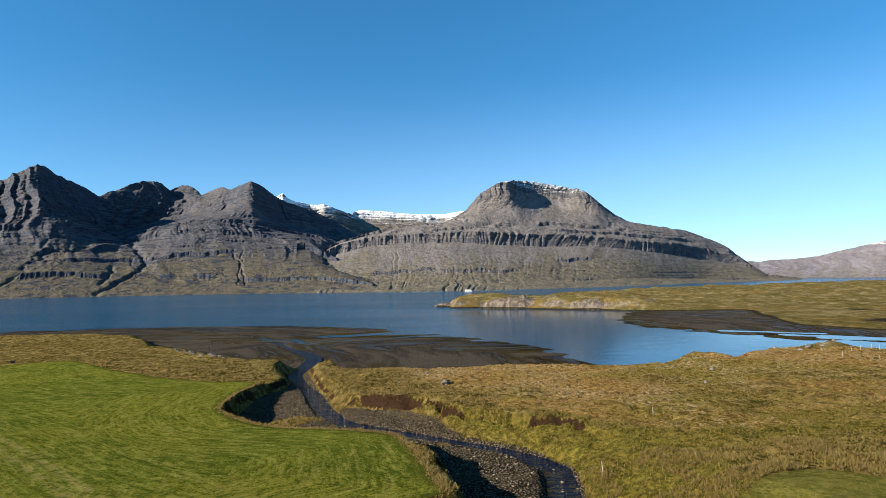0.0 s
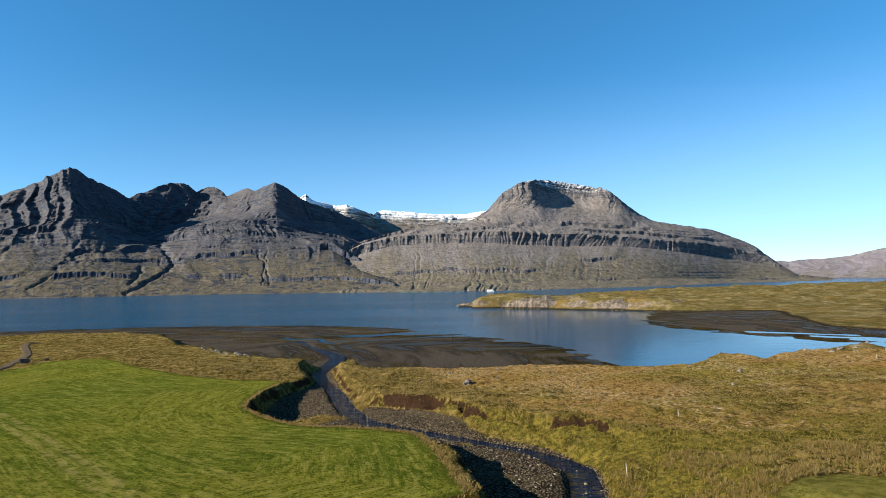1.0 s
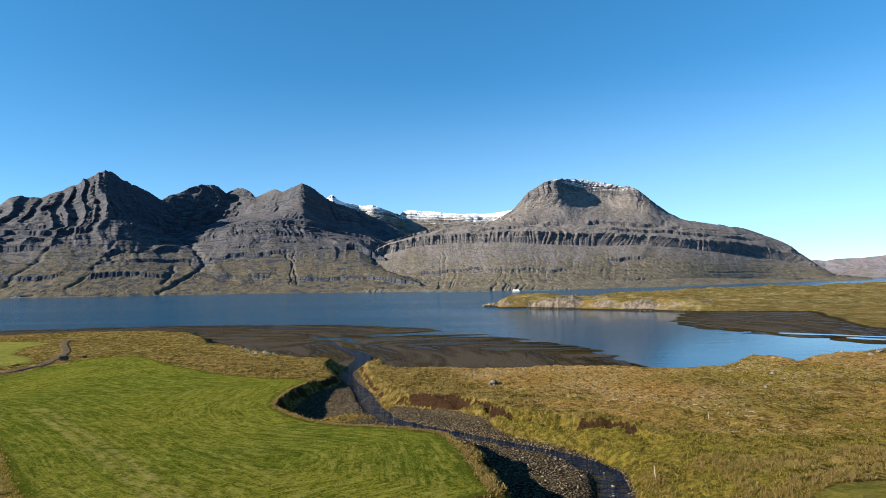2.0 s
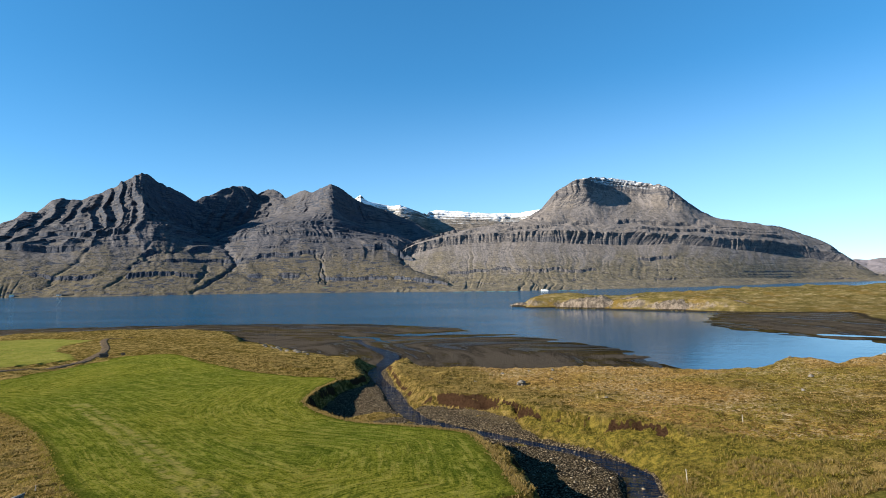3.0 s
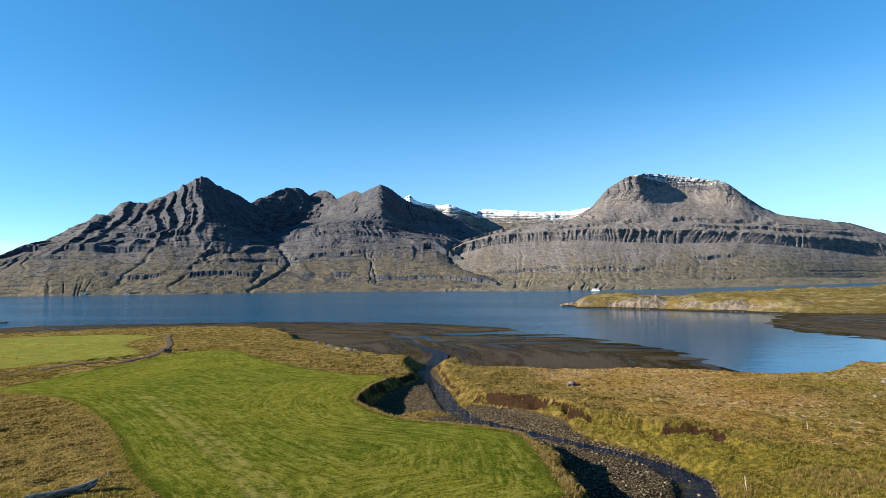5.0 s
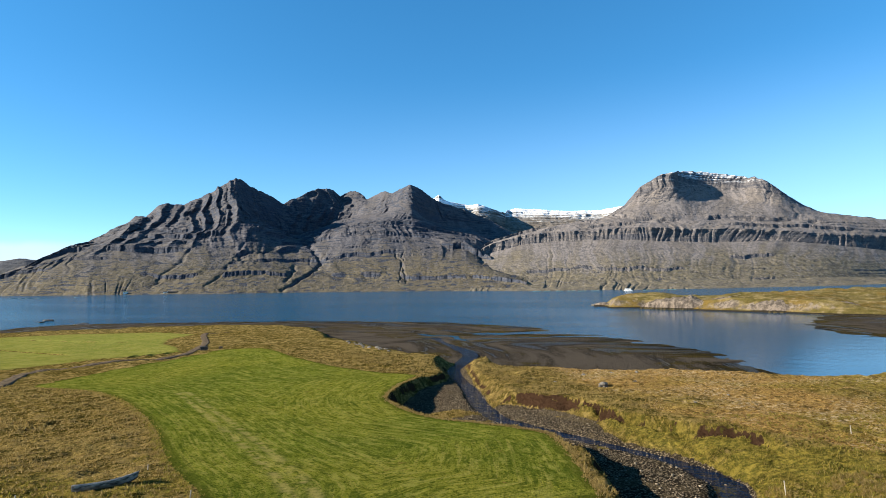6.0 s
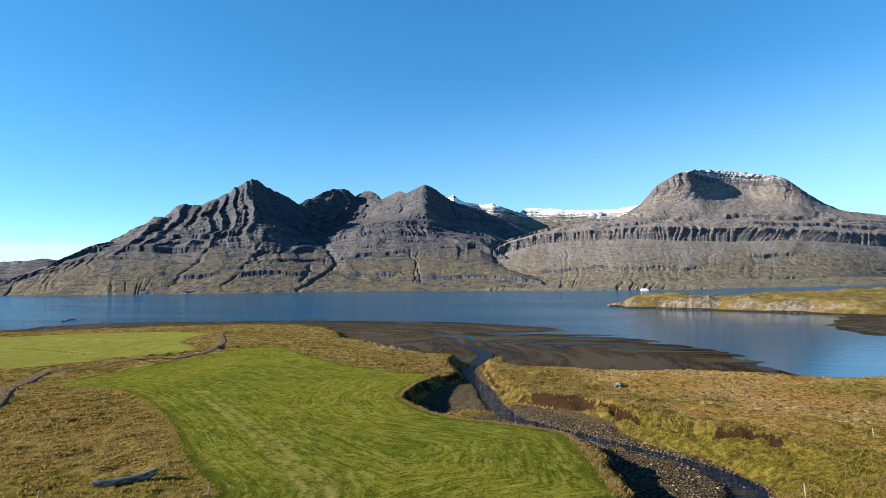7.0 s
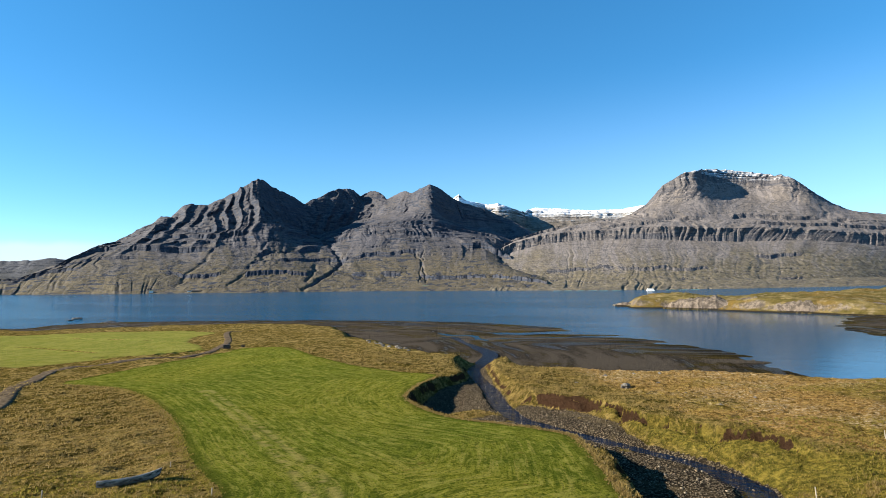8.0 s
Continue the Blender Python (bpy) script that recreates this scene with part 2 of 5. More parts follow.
    mm = band(nt, calc(nt, "ADD", mask(nt, "mud"), calc(nt, "MULTIPLY", calc(nt, "SUBTRACT", mid, 0.5), 0.5)), 0.4, 0.6)
    col = blend(nt, mm, col, mud)
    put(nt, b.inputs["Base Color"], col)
    wet = calc(nt, "MULTIPLY", mm, band(nt, streak, 0.47, 0.40))
    put(nt, b.inputs["Roughness"], band(nt, wet, 0.0, 1.0, 0.95, 0.45))
    put(nt, b.inputs["Specular IOR Level"], band(nt, wet, 0.0, 1.0, 0.0, 0.10))
    bump(nt, b, calc(nt, "ADD", calc(nt, "MULTIPLY", fine, 1.0), calc(nt, "ADD", calc(nt, "MULTIPLY", tiny, 0.9), calc(nt, "MULTIPLY", clump, -1.3))), 1.0, 0.8)
    return m


def rock_material(name, low, high, grass, snow_from=9999.0, snow_full=9999.0, green_to=150.0, beds=0.95):
    """Layered basalt: dark walls, lighter scree in streaks down the fall line, grass on the lower slopes, snow on the high ledges."""
    m, nt, b = material(name, 0.95, 0.1)
    z, flat, cliff = height_of(nt), steepness(nt), mask(nt, "cliff")
    patch, fine, grit = grain(nt, 0.006, 5, 0.6), grain(nt, 0.045, 3, 0.6), grain(nt, 0.13, 2, 0.6)
    strata = grain(nt, 1.0, 5, 0.65, place(nt, (0.004, 0.004, 0.15)), 0.2)

    def down_slope(across, down, detail):
        v = nt.nodes.new("ShaderNodeCombineXYZ")
        put(nt, v.inputs[0], calc(nt, "MULTIPLY", mask(nt, "along"), across)), put(nt, v.inputs[1], calc(nt, "MULTIPLY", z, down))
        return grain(nt, 1.0, detail, 0.65, v.outputs[0])

    streak, hair = down_slope(0.035, 0.004, 4), down_slope(0.11, 0.010, 3)
    # scree: grey to brown, streaked
    scree = blend(nt, band(nt, patch, 0.36, 0.64), tuple(c * 0.86 for c in high), (high[0] * 1.08, high[1] * 1.04, high[2] * 0.94))
    scree = blend(nt, band(nt, streak, 0.42, 0.58, 0, 0.8), scree, tuple(c * 1.34 for c in high))
    scree = blend(nt, band(nt, hair, 0.50, 0.36, 0, 0.5), scree, tuple(c * 0.55 for c in high))
    scree = blend(nt, band(nt, hair, 0.54, 0.68, 0, 0.4), scree, tuple(c * 1.35 for c in high))
    # grass and moss on the lower slopes, thinning upwards in tongues
    reach = calc(nt, "ADD", z, calc(nt, "ADD", calc(nt, "MULTIPLY", calc(nt, "SUBTRACT", patch, 0.5), 190.0), calc(nt, "MULTIPLY", calc(nt, "SUBTRACT", streak, 0.5), 170.0)))
    g = calc(nt, "MULTIPLY", band(nt, reach, green_to, green_to * 0.25), band(nt, flat, 0.62, 0.80))
    turf = blend(nt, band(nt, fine, 0.38, 0.62), tuple(c * 0.78 for c in grass), tuple(c * 1.22 for c in grass))
    col = blend(nt, calc(nt, "MULTIPLY", g, band(nt, grit, 0.30, 0.55, 0.45, 0.95)), scree, turf)
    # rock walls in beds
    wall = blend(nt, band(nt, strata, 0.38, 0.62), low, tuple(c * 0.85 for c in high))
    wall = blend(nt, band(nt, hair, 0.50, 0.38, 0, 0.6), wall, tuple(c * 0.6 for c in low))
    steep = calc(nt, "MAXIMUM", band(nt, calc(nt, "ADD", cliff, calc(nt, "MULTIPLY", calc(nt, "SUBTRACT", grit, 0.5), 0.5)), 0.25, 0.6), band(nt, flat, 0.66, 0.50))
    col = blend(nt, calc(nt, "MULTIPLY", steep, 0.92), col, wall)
    # thin beds that crop out in broken lines across the slope
    thin = calc(nt, "MULTIPLY", band(nt, down_slope(0.024, 0.16, 3), 0.52, 0.58), band(nt, grain(nt, 0.011, 3, 0.6), 0.40, 0.56, beds * 0.3, beds))
    col = blend(nt, thin, col, tuple(c * 0.6 for c in low))
    # scattered blocks and their gaps
    col = blend(nt, band(nt, grit, 0.53, 0.66, 0, 0.40), col, tuple(c * 0.7 for c in low))
    col = blend(nt, band(nt, grit, 0.46, 0.32, 0, 0.28), col, tuple(min(1.0, c * 1.7) for c in high))
    if snow_from < 5000:
        s = calc(nt, "ADD", z, calc(nt, "ADD", calc(nt, "MULTIPLY", calc(nt, "SUBTRACT", fine, 0.5), 160.0), calc(nt, "MULTIPLY", calc(nt, "SUBTRACT", strata, 0.5), 420.0)))
        s = calc(nt, "MULTIPLY", band(nt, s, snow_from, snow_full), band(nt, flat, 0.42, 0.66))
        col = blend(nt, s, col, (0.82, 0.85, 0.88))
    put(nt, b.inputs["Base Color"], col)
    bump(nt, b, calc(nt, "SUBTRACT", calc(nt, "ADD", calc(nt, "MULTIPLY", fine, 0.7), calc(nt, "ADD", calc(nt, "MULTIPLY", grit, 0.30), calc(nt, "MULTIPLY", hair, calc(nt, "ADD", calc(nt, "MULTIPLY", steep, 0.7), 0.04)))), calc(nt, "MULTIPLY", thin, 0.25)), 1.0, 5.0)
    return m


def water_material(name, deep, ripple, size, rough, gloss=0.5, lee=1.0, bend=1.33):
    m, nt, b = material(name, rough, gloss)
    b.inputs["IOR"].default_value = bend
    put(nt, b.inputs["Base Color"], deep)
    big, small = grain(nt, 1.0, 3, 0.5, place(nt, (size * 0.25, size * 0.5, 1))), grain(nt, 1.0, 4, 0.6, place(nt, (size * 1.6, size * 2.6, 1)))
    calm = grain(nt, 1.0, 3, 0.5, place(nt, (0.0022, 0.011, 1)), 0.6)
    h = calc(nt, "MULTIPLY", calc(nt, "ADD", big, calc(nt, "MULTIPLY", small, 0.35)), band(nt, calm, 0.35, 0.65, 0.45, 1.0))
    at = nt.nodes.new("ShaderNodeSeparateXYZ")
    nt.links.new(place(nt), at.inputs[0])
    bay = calc(nt, "MULTIPLY", band(nt, at.outputs[0], -90, 50), band(nt, at.outputs[1], 640, 460))   # sheltered water is smoother
    h = calc(nt, "MULTIPLY", h, band(nt, bay, 0.0, 1.0, 1.0, lee))
    bump(nt, b, h, 1.0, ripple)
    return m


LAND = ground_material()
# basalt's low tone is raised and blued to paint hazy shadow on the walls
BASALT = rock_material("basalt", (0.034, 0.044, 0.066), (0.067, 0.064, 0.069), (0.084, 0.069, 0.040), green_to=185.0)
BASALT_SNOW = rock_material("snowy_basalt", (0.05, 0.047, 0.045), (0.14, 0.12, 0.10), (0.13, 0.11, 0.05), 470, 610)
MESA_ROCK = rock_material("mesa_basalt", (0.056, 0.058, 0.068), (0.126, 0.113, 0.108), (0.112, 0.094, 0.058), 480, 620, 140.0, 0.38)
# blue-grey tone paints distance haze and shade into this hill's colour
FAR_HAZED_DARK = rock_material("far_hazed_dark_hill", (0.05, 0.055, 0.065), (0.07, 0.072, 0.08), (0.06, 0.06, 0.05))
# paler lavender tone carries the haze of distance in its colour
FAR_HAZED_ROCK = rock_material("far_hazed_hill", (0.105, 0.095, 0.110), (0.155, 0.140, 0.152), (0.150, 0.130, 0.115), 215, 330, 60.0, 0.2)
SEA = water_material("sea_water", (0.001, 0.046, 0.098), 3.0, 0.35, 0.12, 0.22, lee=0.025)
BROOK = water_material("brook_water", (0.002, 0.008, 0.022), 1.8, 0.9, 0.04, 0.3, bend=1.17)


# ---- plan: outlines in metres, crest and ledge lines as bearing, metres inland of the shore, height ----
MEADOW = [(-113.4, 86.9), (-117.6, 100.1), (-122.5, 117.6), (-124.1, 133.2), (-127.0, 156.2), (-127.8, 169.0), (-118.3, 175.5), (-105.9, 167.0),
    (-91.4, 153.5), (-72.6, 139.7), (-56.3, 133.2), (-46.9, 132.8), (-43.8, 130.3), (-42.8, 113.8), (-40.3, 101.3), (-38.0, 94.3), (-32.2, 85.7),
    (-26.7, 80.2), (-22.4, 77.6), (-17.0, 76.0), (-11.0, 73.1), (-6.7, 69.4), (-4.6, 63.7), (-3.1, 58.0), (-1.8, 51.8), (-0.8, 47.2), (-0.1, 44.5),
    (-9.0, 30.0), (-12.0, -40.0), (-28.0, 0.0), (-30.0, 30.0), (-29.8, 36.0), (-38.0, 42.6), (-46.7, 50.5), (-53.5, 57.2), (-61.8, 64.5), (-71.3,
    71.9), (-80.9, 78.8), (-93.1, 85.3), (-102.0, 86.8)]
FAR_MEADOW = [(-152.7, 105.8), (-150.3, 112.9), (-149.2, 127.2), (-144.2, 140.7), (-137.2, 157.4), (-153.8, 173.6), (-168.1, 183.0), (-183.8, 203.3),
    (-193.0, 231.4), (-222.6, 239.1), (-263.2, 224.5), (-287.2, 199.1), (-420.0, 200.0), (-420.0, 95.0)]
WHEEL = [(-76.5, 88.4), (-53.9, 69.1), (-36.9, 53.4), (-27.8, 44.4), (-22.1, 38.3)]
NEAR_MEADOW = [(20.0, 40.3), (22.6, 42.8), (26.5, 45.8), (30.1, 47.1), (32.5, 45.9), (34.0, 44.0), (75.0, 42.0), (80.0, 0.0), (14.0, 0.0), (14.0,
    25.0)]
TRACK = [(-52.6, 25.0), (-99.7, 66.5), (-111.7, 76.8), (-124.8, 90.3), (-139.7, 107.8), (-137.7, 117.4), (-134.6, 129.3), (-130.9, 140.5), (-132.4,
    153.2), (-138.7, 166.5), (-149.1, 184.0), (-160.0, 198.0), (-172.0, 212.0), (-182.0, 224.0), (-189.0, 236.0), (-184.0, 247.0)]
STREAM = [(-82.8, 274.5, 0.1), (-72.6, 254.7, 0.2), (-62.5, 236.9, 0.4), (-49.6, 212.1, 0.8), (-45.6, 186.4, 1.4), (-44.2, 167.1, 2.0), (-37.4, 147.2,
    2.8), (-30.6, 130.3, 3.6), (-25.1, 113.6, 4.5), (-20.7, 102.5, 5.2), (-16.7, 94.6, 5.8), (-11.6, 88.7, 6.4), (-5.2, 82.5, 7.1), (1.6, 75.8, 7.8),
    (7.1, 70.3, 8.4), (9.6, 66.3, 8.8), (11.1, 62.4, 9.1), (11.7, 58.0, 9.4), (9.0, 35.0, 9.9), (12.0, 15.0, 10.5), (20.0, -40.0, 12.0)]
VALLEY = [(-31.0, 196.0), (-46.0, 165.0), (-41.0, 150.0), (-38.5, 136.0), (-41.0, 129.0), (-40.3, 114.0), (-38.3, 102.0), (-36.0, 95.5), (-30.5,
    88.0), (-25.5, 82.7), (-21.5, 80.0), (-16.0, 78.5), (-9.5, 75.5), (-4.5, 71.0), (-2.0, 65.0), (-0.3, 59.0), (1.0, 53.0), (2.0, 47.5), (3.0, 40.0),
    (6.0, 20.0), (10.0, -40.0), (30.0, -40.0), (18.0, 15.0), (13.0, 35.0), (13.1, 57.8), (11.8, 63.4), (7.4, 72.5), (2.4, 77.7), (0.3, 83.8), (-0.9,
    90.5), (-8.1, 100.3), (-14.7, 104.9), (-21.1, 107.5), (-27.1, 126.7), (-34.3, 147.3), (-40.5, 166.6), (-27.0, 198.0)]
SCARP = [(-20.0, 102.1), (-15.2, 101.4), (-8.3, 103.0), (-1.3, 95.9), (2.8, 86.7), (6.4, 83.5), (9.2, 79.3), (10.8, 76.3), (13.7, 76.1), (16.1, 72.7),
    (17.5, 67.3), (20.2, 66.0), (23.7, 65.8)]
COAST = [(-900, 330), (-322, 223), (-293, 250), (-256, 275), (-220, 291), (-183, 295), (-154, 278), (-136, 255), (-118, 226), (-99, 211), (-78, 189),
    (-63, 178), (-52, 175), (-47, 184), (-39, 180), (-33, 165), (-27, 158), (-20, 154), (-5, 150), (19, 147), (37, 141), (55, 136), (66, 146), (71,
    137), (81, 143), (94, 145), (98, 136), (104, 132), (240, 135), (600, 150), (600, -500), (-900, -500)]
MUD = [(-900, 330), (-389, 269), (-397, 299), (-387, 330), (-324, 349), (-262, 367), (-214, 377), (-151, 379), (-106, 373), (-63, 355), (-40, 341),
    (-29, 321), (-46, 312), (-63, 302), (-53, 298), (-24, 302), (3, 303), (12, 280), (27, 260), (42, 244), (50, 218), (52, 193), (60, 150), (0, 60),
    (-900, 60)]
INNER_MUD = [(116, 384), (115, 330), (127, 303), (134, 286), (147, 267), (158, 247), (179, 248), (187, 238), (420, 250), (420, 420), (250, 520), (165,
    485)]
HEADLAND = [(-2, 611), (8, 562), (42, 562), (86, 519), (133, 496), (162, 471), (191, 455), (239, 450), (213, 384), (195, 315), (205, 293), (217, 275),
    (700, 260), (1700, 200), (1700, 1250), (1250, 1420), (820, 1270), (530, 1090), (300, 890), (200, 745), (140, 682), (90, 642), (30, 640)]
SHORE = [(-70.0, 2600.0), (-55.3, 2065.8), (-49.5, 1813.6), (-42.9, 1690.5), (-38.1, 1595.7), (-31.8, 1564.2), (-21.6, 1477.1), (-11.2, 1374.9),
    (-4.9, 1337.7), (2.6, 1329.8), (9.5, 1416.0), (15.0, 1548.8), (20.3, 1716.9), (25.3, 2185.0), (29.8, 2513.8), (32.0, 2609.8), (45.0, 3300.0)]
WEST_1 = [(-63.1, 120.0, 37.1), (-55.3, 120.0, 39.7), (-53.1, 180.0, 71.8), (-51.6, 180.0, 77.4), (-49.5, 200.0, 84.8), (-47.4, 180.0, 69.0), (-42.9,
    170.0, 54.5), (-38.1, 170.0, 51.9), (-32.8, 190.0, 58.5), (-29.6, 200.0, 48.6), (-25.1, 190.0, 41.4), (-18.1, 190.0, 38.3), (-12.3, 190.0, 38.9),
    (-10.0, 150.0, 31.6), (-7.2, 80.0, 14.7)]
WEST_2 = [(-63.1, 220.0, 41.0), (-55.3, 220.0, 42.0), (-53.1, 300.0, 77.9), (-49.8, 480.0, 152.0), (-47.5, 450.0, 152.5), (-45.3, 420.0, 149.7),
    (-43.0, 400.0, 137.7), (-40.6, 400.0, 139.9), (-38.1, 400.0, 138.5), (-33.9, 400.0, 129.6), (-30.4, 520.0, 148.8), (-29.4, 600.0, 161.5), (-26.2,
    580.0, 183.6), (-21.6, 560.0, 182.5), (-18.1, 560.0, 170.6), (-13.4, 560.0, 151.1), (-11.4, 500.0, 108.8), (-10.0, 400.0, 74.7), (-7.2, 250.0,
    33.8)]
WEST_3 = [(-63.1, 320.0, 45.2), (-55.3, 320.0, 44.4), (-53.1, 400.0, 81.9), (-49.8, 560.0, 158.3), (-47.5, 600.0, 185.8), (-45.3, 620.0, 213.6),
    (-43.0, 600.0, 200.5), (-40.6, 560.0, 202.1), (-38.1, 580.0, 212.8), (-35.5, 580.0, 224.9), (-32.8, 640.0, 213.0), (-30.4, 850.0, 205.9), (-29.0,
    850.0, 219.6), (-26.7, 760.0, 236.3), (-24.5, 740.0, 246.4), (-21.6, 720.0, 248.3), (-18.1, 760.0, 232.0), (-14.6, 800.0, 210.2), (-12.3, 800.0,
    184.5), (-11.2, 650.0, 123.1), (-9.7, 520.0, 88.9), (-7.2, 400.0, 51.6)]
WEST_4 = [(-63.1, 420.0, 47.7), (-55.3, 420.0, 45.0), (-53.1, 480.0, 83.7), (-49.8, 620.0, 161.5), (-47.5, 700.0, 196.7), (-45.3, 780.0, 253.3),
    (-43.0, 800.0, 256.5), (-40.6, 760.0, 256.0), (-38.1, 740.0, 271.0), (-36.0, 740.0, 297.9), (-34.5, 760.0, 277.8), (-32.8, 760.0, 248.1), (-30.4,
    800.0, 202.2), (-29.0, 950.0, 232.5), (-26.7, 950.0, 263.5), (-24.5, 930.0, 277.1), (-21.6, 880.0, 283.5), (-18.9, 880.0, 289.6), (-15.7, 1050.0,
    257.6), (-12.8, 1200.0, 240.1), (-10.8, 1100.0, 198.6), (-9.4, 900.0, 141.7), (-7.1, 700.0, 69.7)]
WEST_5 = [(-63.1, 520.0, 48.3), (-55.3, 520.0, 45.6), (-49.8, 680.0, 164.7), (-45.3, 890.0, 274.9), (-43.0, 960.0, 329.7), (-40.6, 980.0, 330.9),
    (-38.1, 980.0, 375.0), (-36.2, 960.0, 417.3), (-35.3, 1020.0, 350.7), (-34.5, 1120.0, 305.4), (-32.8, 1300.0, 278.9), (-30.7, 1480.0, 261.2),
    (-28.4, 1680.0, 323.8), (-26.7, 1800.0, 377.3), (-25.0, 1780.0, 400.7), (-23.9, 1600.0, 391.9), (-22.1, 1330.0, 369.9), (-20.4, 1100.0, 355.6),
    (-18.9, 1040.0, 353.4), (-17.5, 1250.0, 322.9), (-15.7, 1500.0, 317.1), (-12.8, 1650.0, 298.3), (-10.8, 1550.0, 244.1), (-9.4, 1200.0, 164.3),
    (-7.1, 900.0, 78.1)]
WEST_TOP = [(-63.1, 600.0, 48.8), (-55.3, 600.0, 46.1), (-53.6, 600.0, 57.4), (-52.6, 620.0, 84.2), (-51.2, 680.0, 122.9), (-49.8, 740.0, 170.1),
    (-47.5, 850.0, 209.1), (-46.8, 900.0, 252.3), (-45.3, 980.0, 288.1), (-44.8, 1000.0, 317.1), (-44.0, 1020.0, 319.2), (-43.0, 1080.0, 376.5),
    (-42.4, 1120.0, 391.8), (-40.8, 1150.0, 389.9), (-39.1, 1150.0, 431.9), (-38.1, 1130.0, 452.8), (-37.1, 1120.0, 485.8), (-36.3, 1120.0, 504.8),
    (-35.7, 1200.0, 508.5), (-35.0, 1300.0, 495.3)]
WEST_RIDGE = [(-33.9, 1420.0, 495.2), (-32.8, 1580.0, 480.4), (-31.8, 1720.0, 465.1), (-30.4, 1850.0, 530.3), (-29.5, 1920.0, 568.5), (-28.4, 2020.0,
    605.5), (-27.4, 2110.0, 616.1), (-26.6, 2160.0, 601.4), (-26.2, 2190.0, 579.5), (-25.8, 2200.0, 599.6), (-25.2, 2210.0, 623.5), (-24.7, 2180.0,
    610.7), (-24.1, 2120.0, 578.5), (-23.5, 2040.0, 544.1), (-22.9, 1950.0, 544.4), (-22.1, 1800.0, 537.8), (-20.4, 1520.0, 504.0), (-19.3, 1320.0,
    499.0), (-18.6, 1330.0, 493.6), (-17.7, 1420.0, 477.2), (-16.9, 1550.0, 468.0), (-15.7, 1750.0, 465.3), (-13.9, 1900.0, 451.2), (-12.2, 2000.0,
    421.5), (-10.5, 2000.0, 376.0), (-8.8, 1800.0, 294.0), (-7.1, 1500.0, 179.7)]
MESA_1 = [(-15.1, 100.0, 8.8), (-12.9, 160.0, 22.3), (-10.6, 180.0, 27.5), (-4.9, 190.0, 26.6), (0.9, 200.0, 27.2), (5.5, 220.0, 26.7), (9.5, 220.0,
    21.4), (15.1, 240.0, 21.6), (20.3, 260.0, 19.6), (25.3, 260.0, 12.2), (29.8, 200.0, 7.3), (32.8, 100.0, -2.2)]
MESA_2 = [(-15.1, 200.0, 18.4), (-12.9, 420.0, 60.5), (-11.7, 520.0, 103.3), (-10.6, 560.0, 119.6), (-7.8, 600.0, 145.5), (-4.9, 620.0, 154.9), (-1.4,
    620.0, 154.9), (0.9, 620.0, 157.7), (3.9, 620.0, 150.8), (6.7, 620.0, 144.5), (9.6, 620.0, 140.5), (12.4, 620.0, 138.8), (15.2, 620.0, 143.8),
    (17.8, 620.0, 136.0), (20.4, 600.0, 124.2), (22.9, 560.0, 109.9), (25.4, 520.0, 96.8), (27.7, 450.0, 73.4), (29.0, 380.0, 51.9), (30.3, 300.0,
    18.3), (32.8, 200.0, -0.9)]
MESA_3 = [(-15.1, 288.0, 26.1), (-12.9, 468.0, 76.1), (-11.7, 558.0, 131.9), (-10.6, 596.0, 152.9), (-7.8, 636.0, 179.8), (-4.9, 656.0, 189.7), (-1.4,
    656.0, 191.8), (1.0, 656.0, 196.7), (3.9, 656.0, 196.0), (6.8, 656.0, 190.0), (9.6, 666.0, 189.4), (12.4, 666.0, 188.5), (15.2, 666.0, 181.3),
    (17.9, 666.0, 174.0), (20.5, 646.0, 167.7), (23.0, 616.0, 165.1), (25.4, 594.0, 144.6), (27.2, 528.0, 118.6), (28.8, 438.0, 75.5), (30.3, 338.0,
    20.7), (32.8, 288.0, 0.7)]
MESA_4 = [(-15.1, 400.0, 29.4), (-12.9, 600.0, 87.3), (-11.7, 700.0, 147.6), (-10.6, 760.0, 171.7), (-7.8, 840.0, 206.3), (-4.9, 860.0, 228.5), (-2.0,
    860.0, 237.9), (1.0, 860.0, 243.0), (6.8, 860.0, 242.5), (12.5, 870.0, 241.2), (15.2, 870.0, 238.4), (17.9, 870.0, 230.8), (20.5, 850.0, 227.3),
    (23.0, 800.0, 213.9), (25.4, 720.0, 187.3), (27.3, 620.0, 145.5), (28.8, 500.0, 79.1), (30.3, 400.0, 23.0), (32.8, 400.0, 2.2)]
MESA_5 = [(-15.1, 500.0, 31.2), (-12.9, 700.0, 94.3), (-10.6, 900.0, 185.6), (-5.5, 1050.0, 238.7), (-2.5, 1080.0, 264.1), (0.4, 1100.0, 279.1), (2.2,
    1120.0, 305.5), (3.9, 1120.0, 333.0), (6.8, 1090.0, 334.9), (8.3, 1120.0, 341.7), (9.4, 1280.0, 370.2), (11.4, 1320.0, 370.8), (12.5, 1260.0,
    356.0), (14.2, 1150.0, 339.3), (15.8, 1130.0, 335.9), (17.4, 1120.0, 304.1), (18.5, 1100.0, 287.6), (21.0, 1020.0, 263.2), (23.0, 940.0, 245.2),
    (24.9, 820.0, 208.1), (27.3, 680.0, 153.3), (28.8, 560.0, 82.7), (30.3, 450.0, 22.9), (32.8, 500.0, 3.9)]
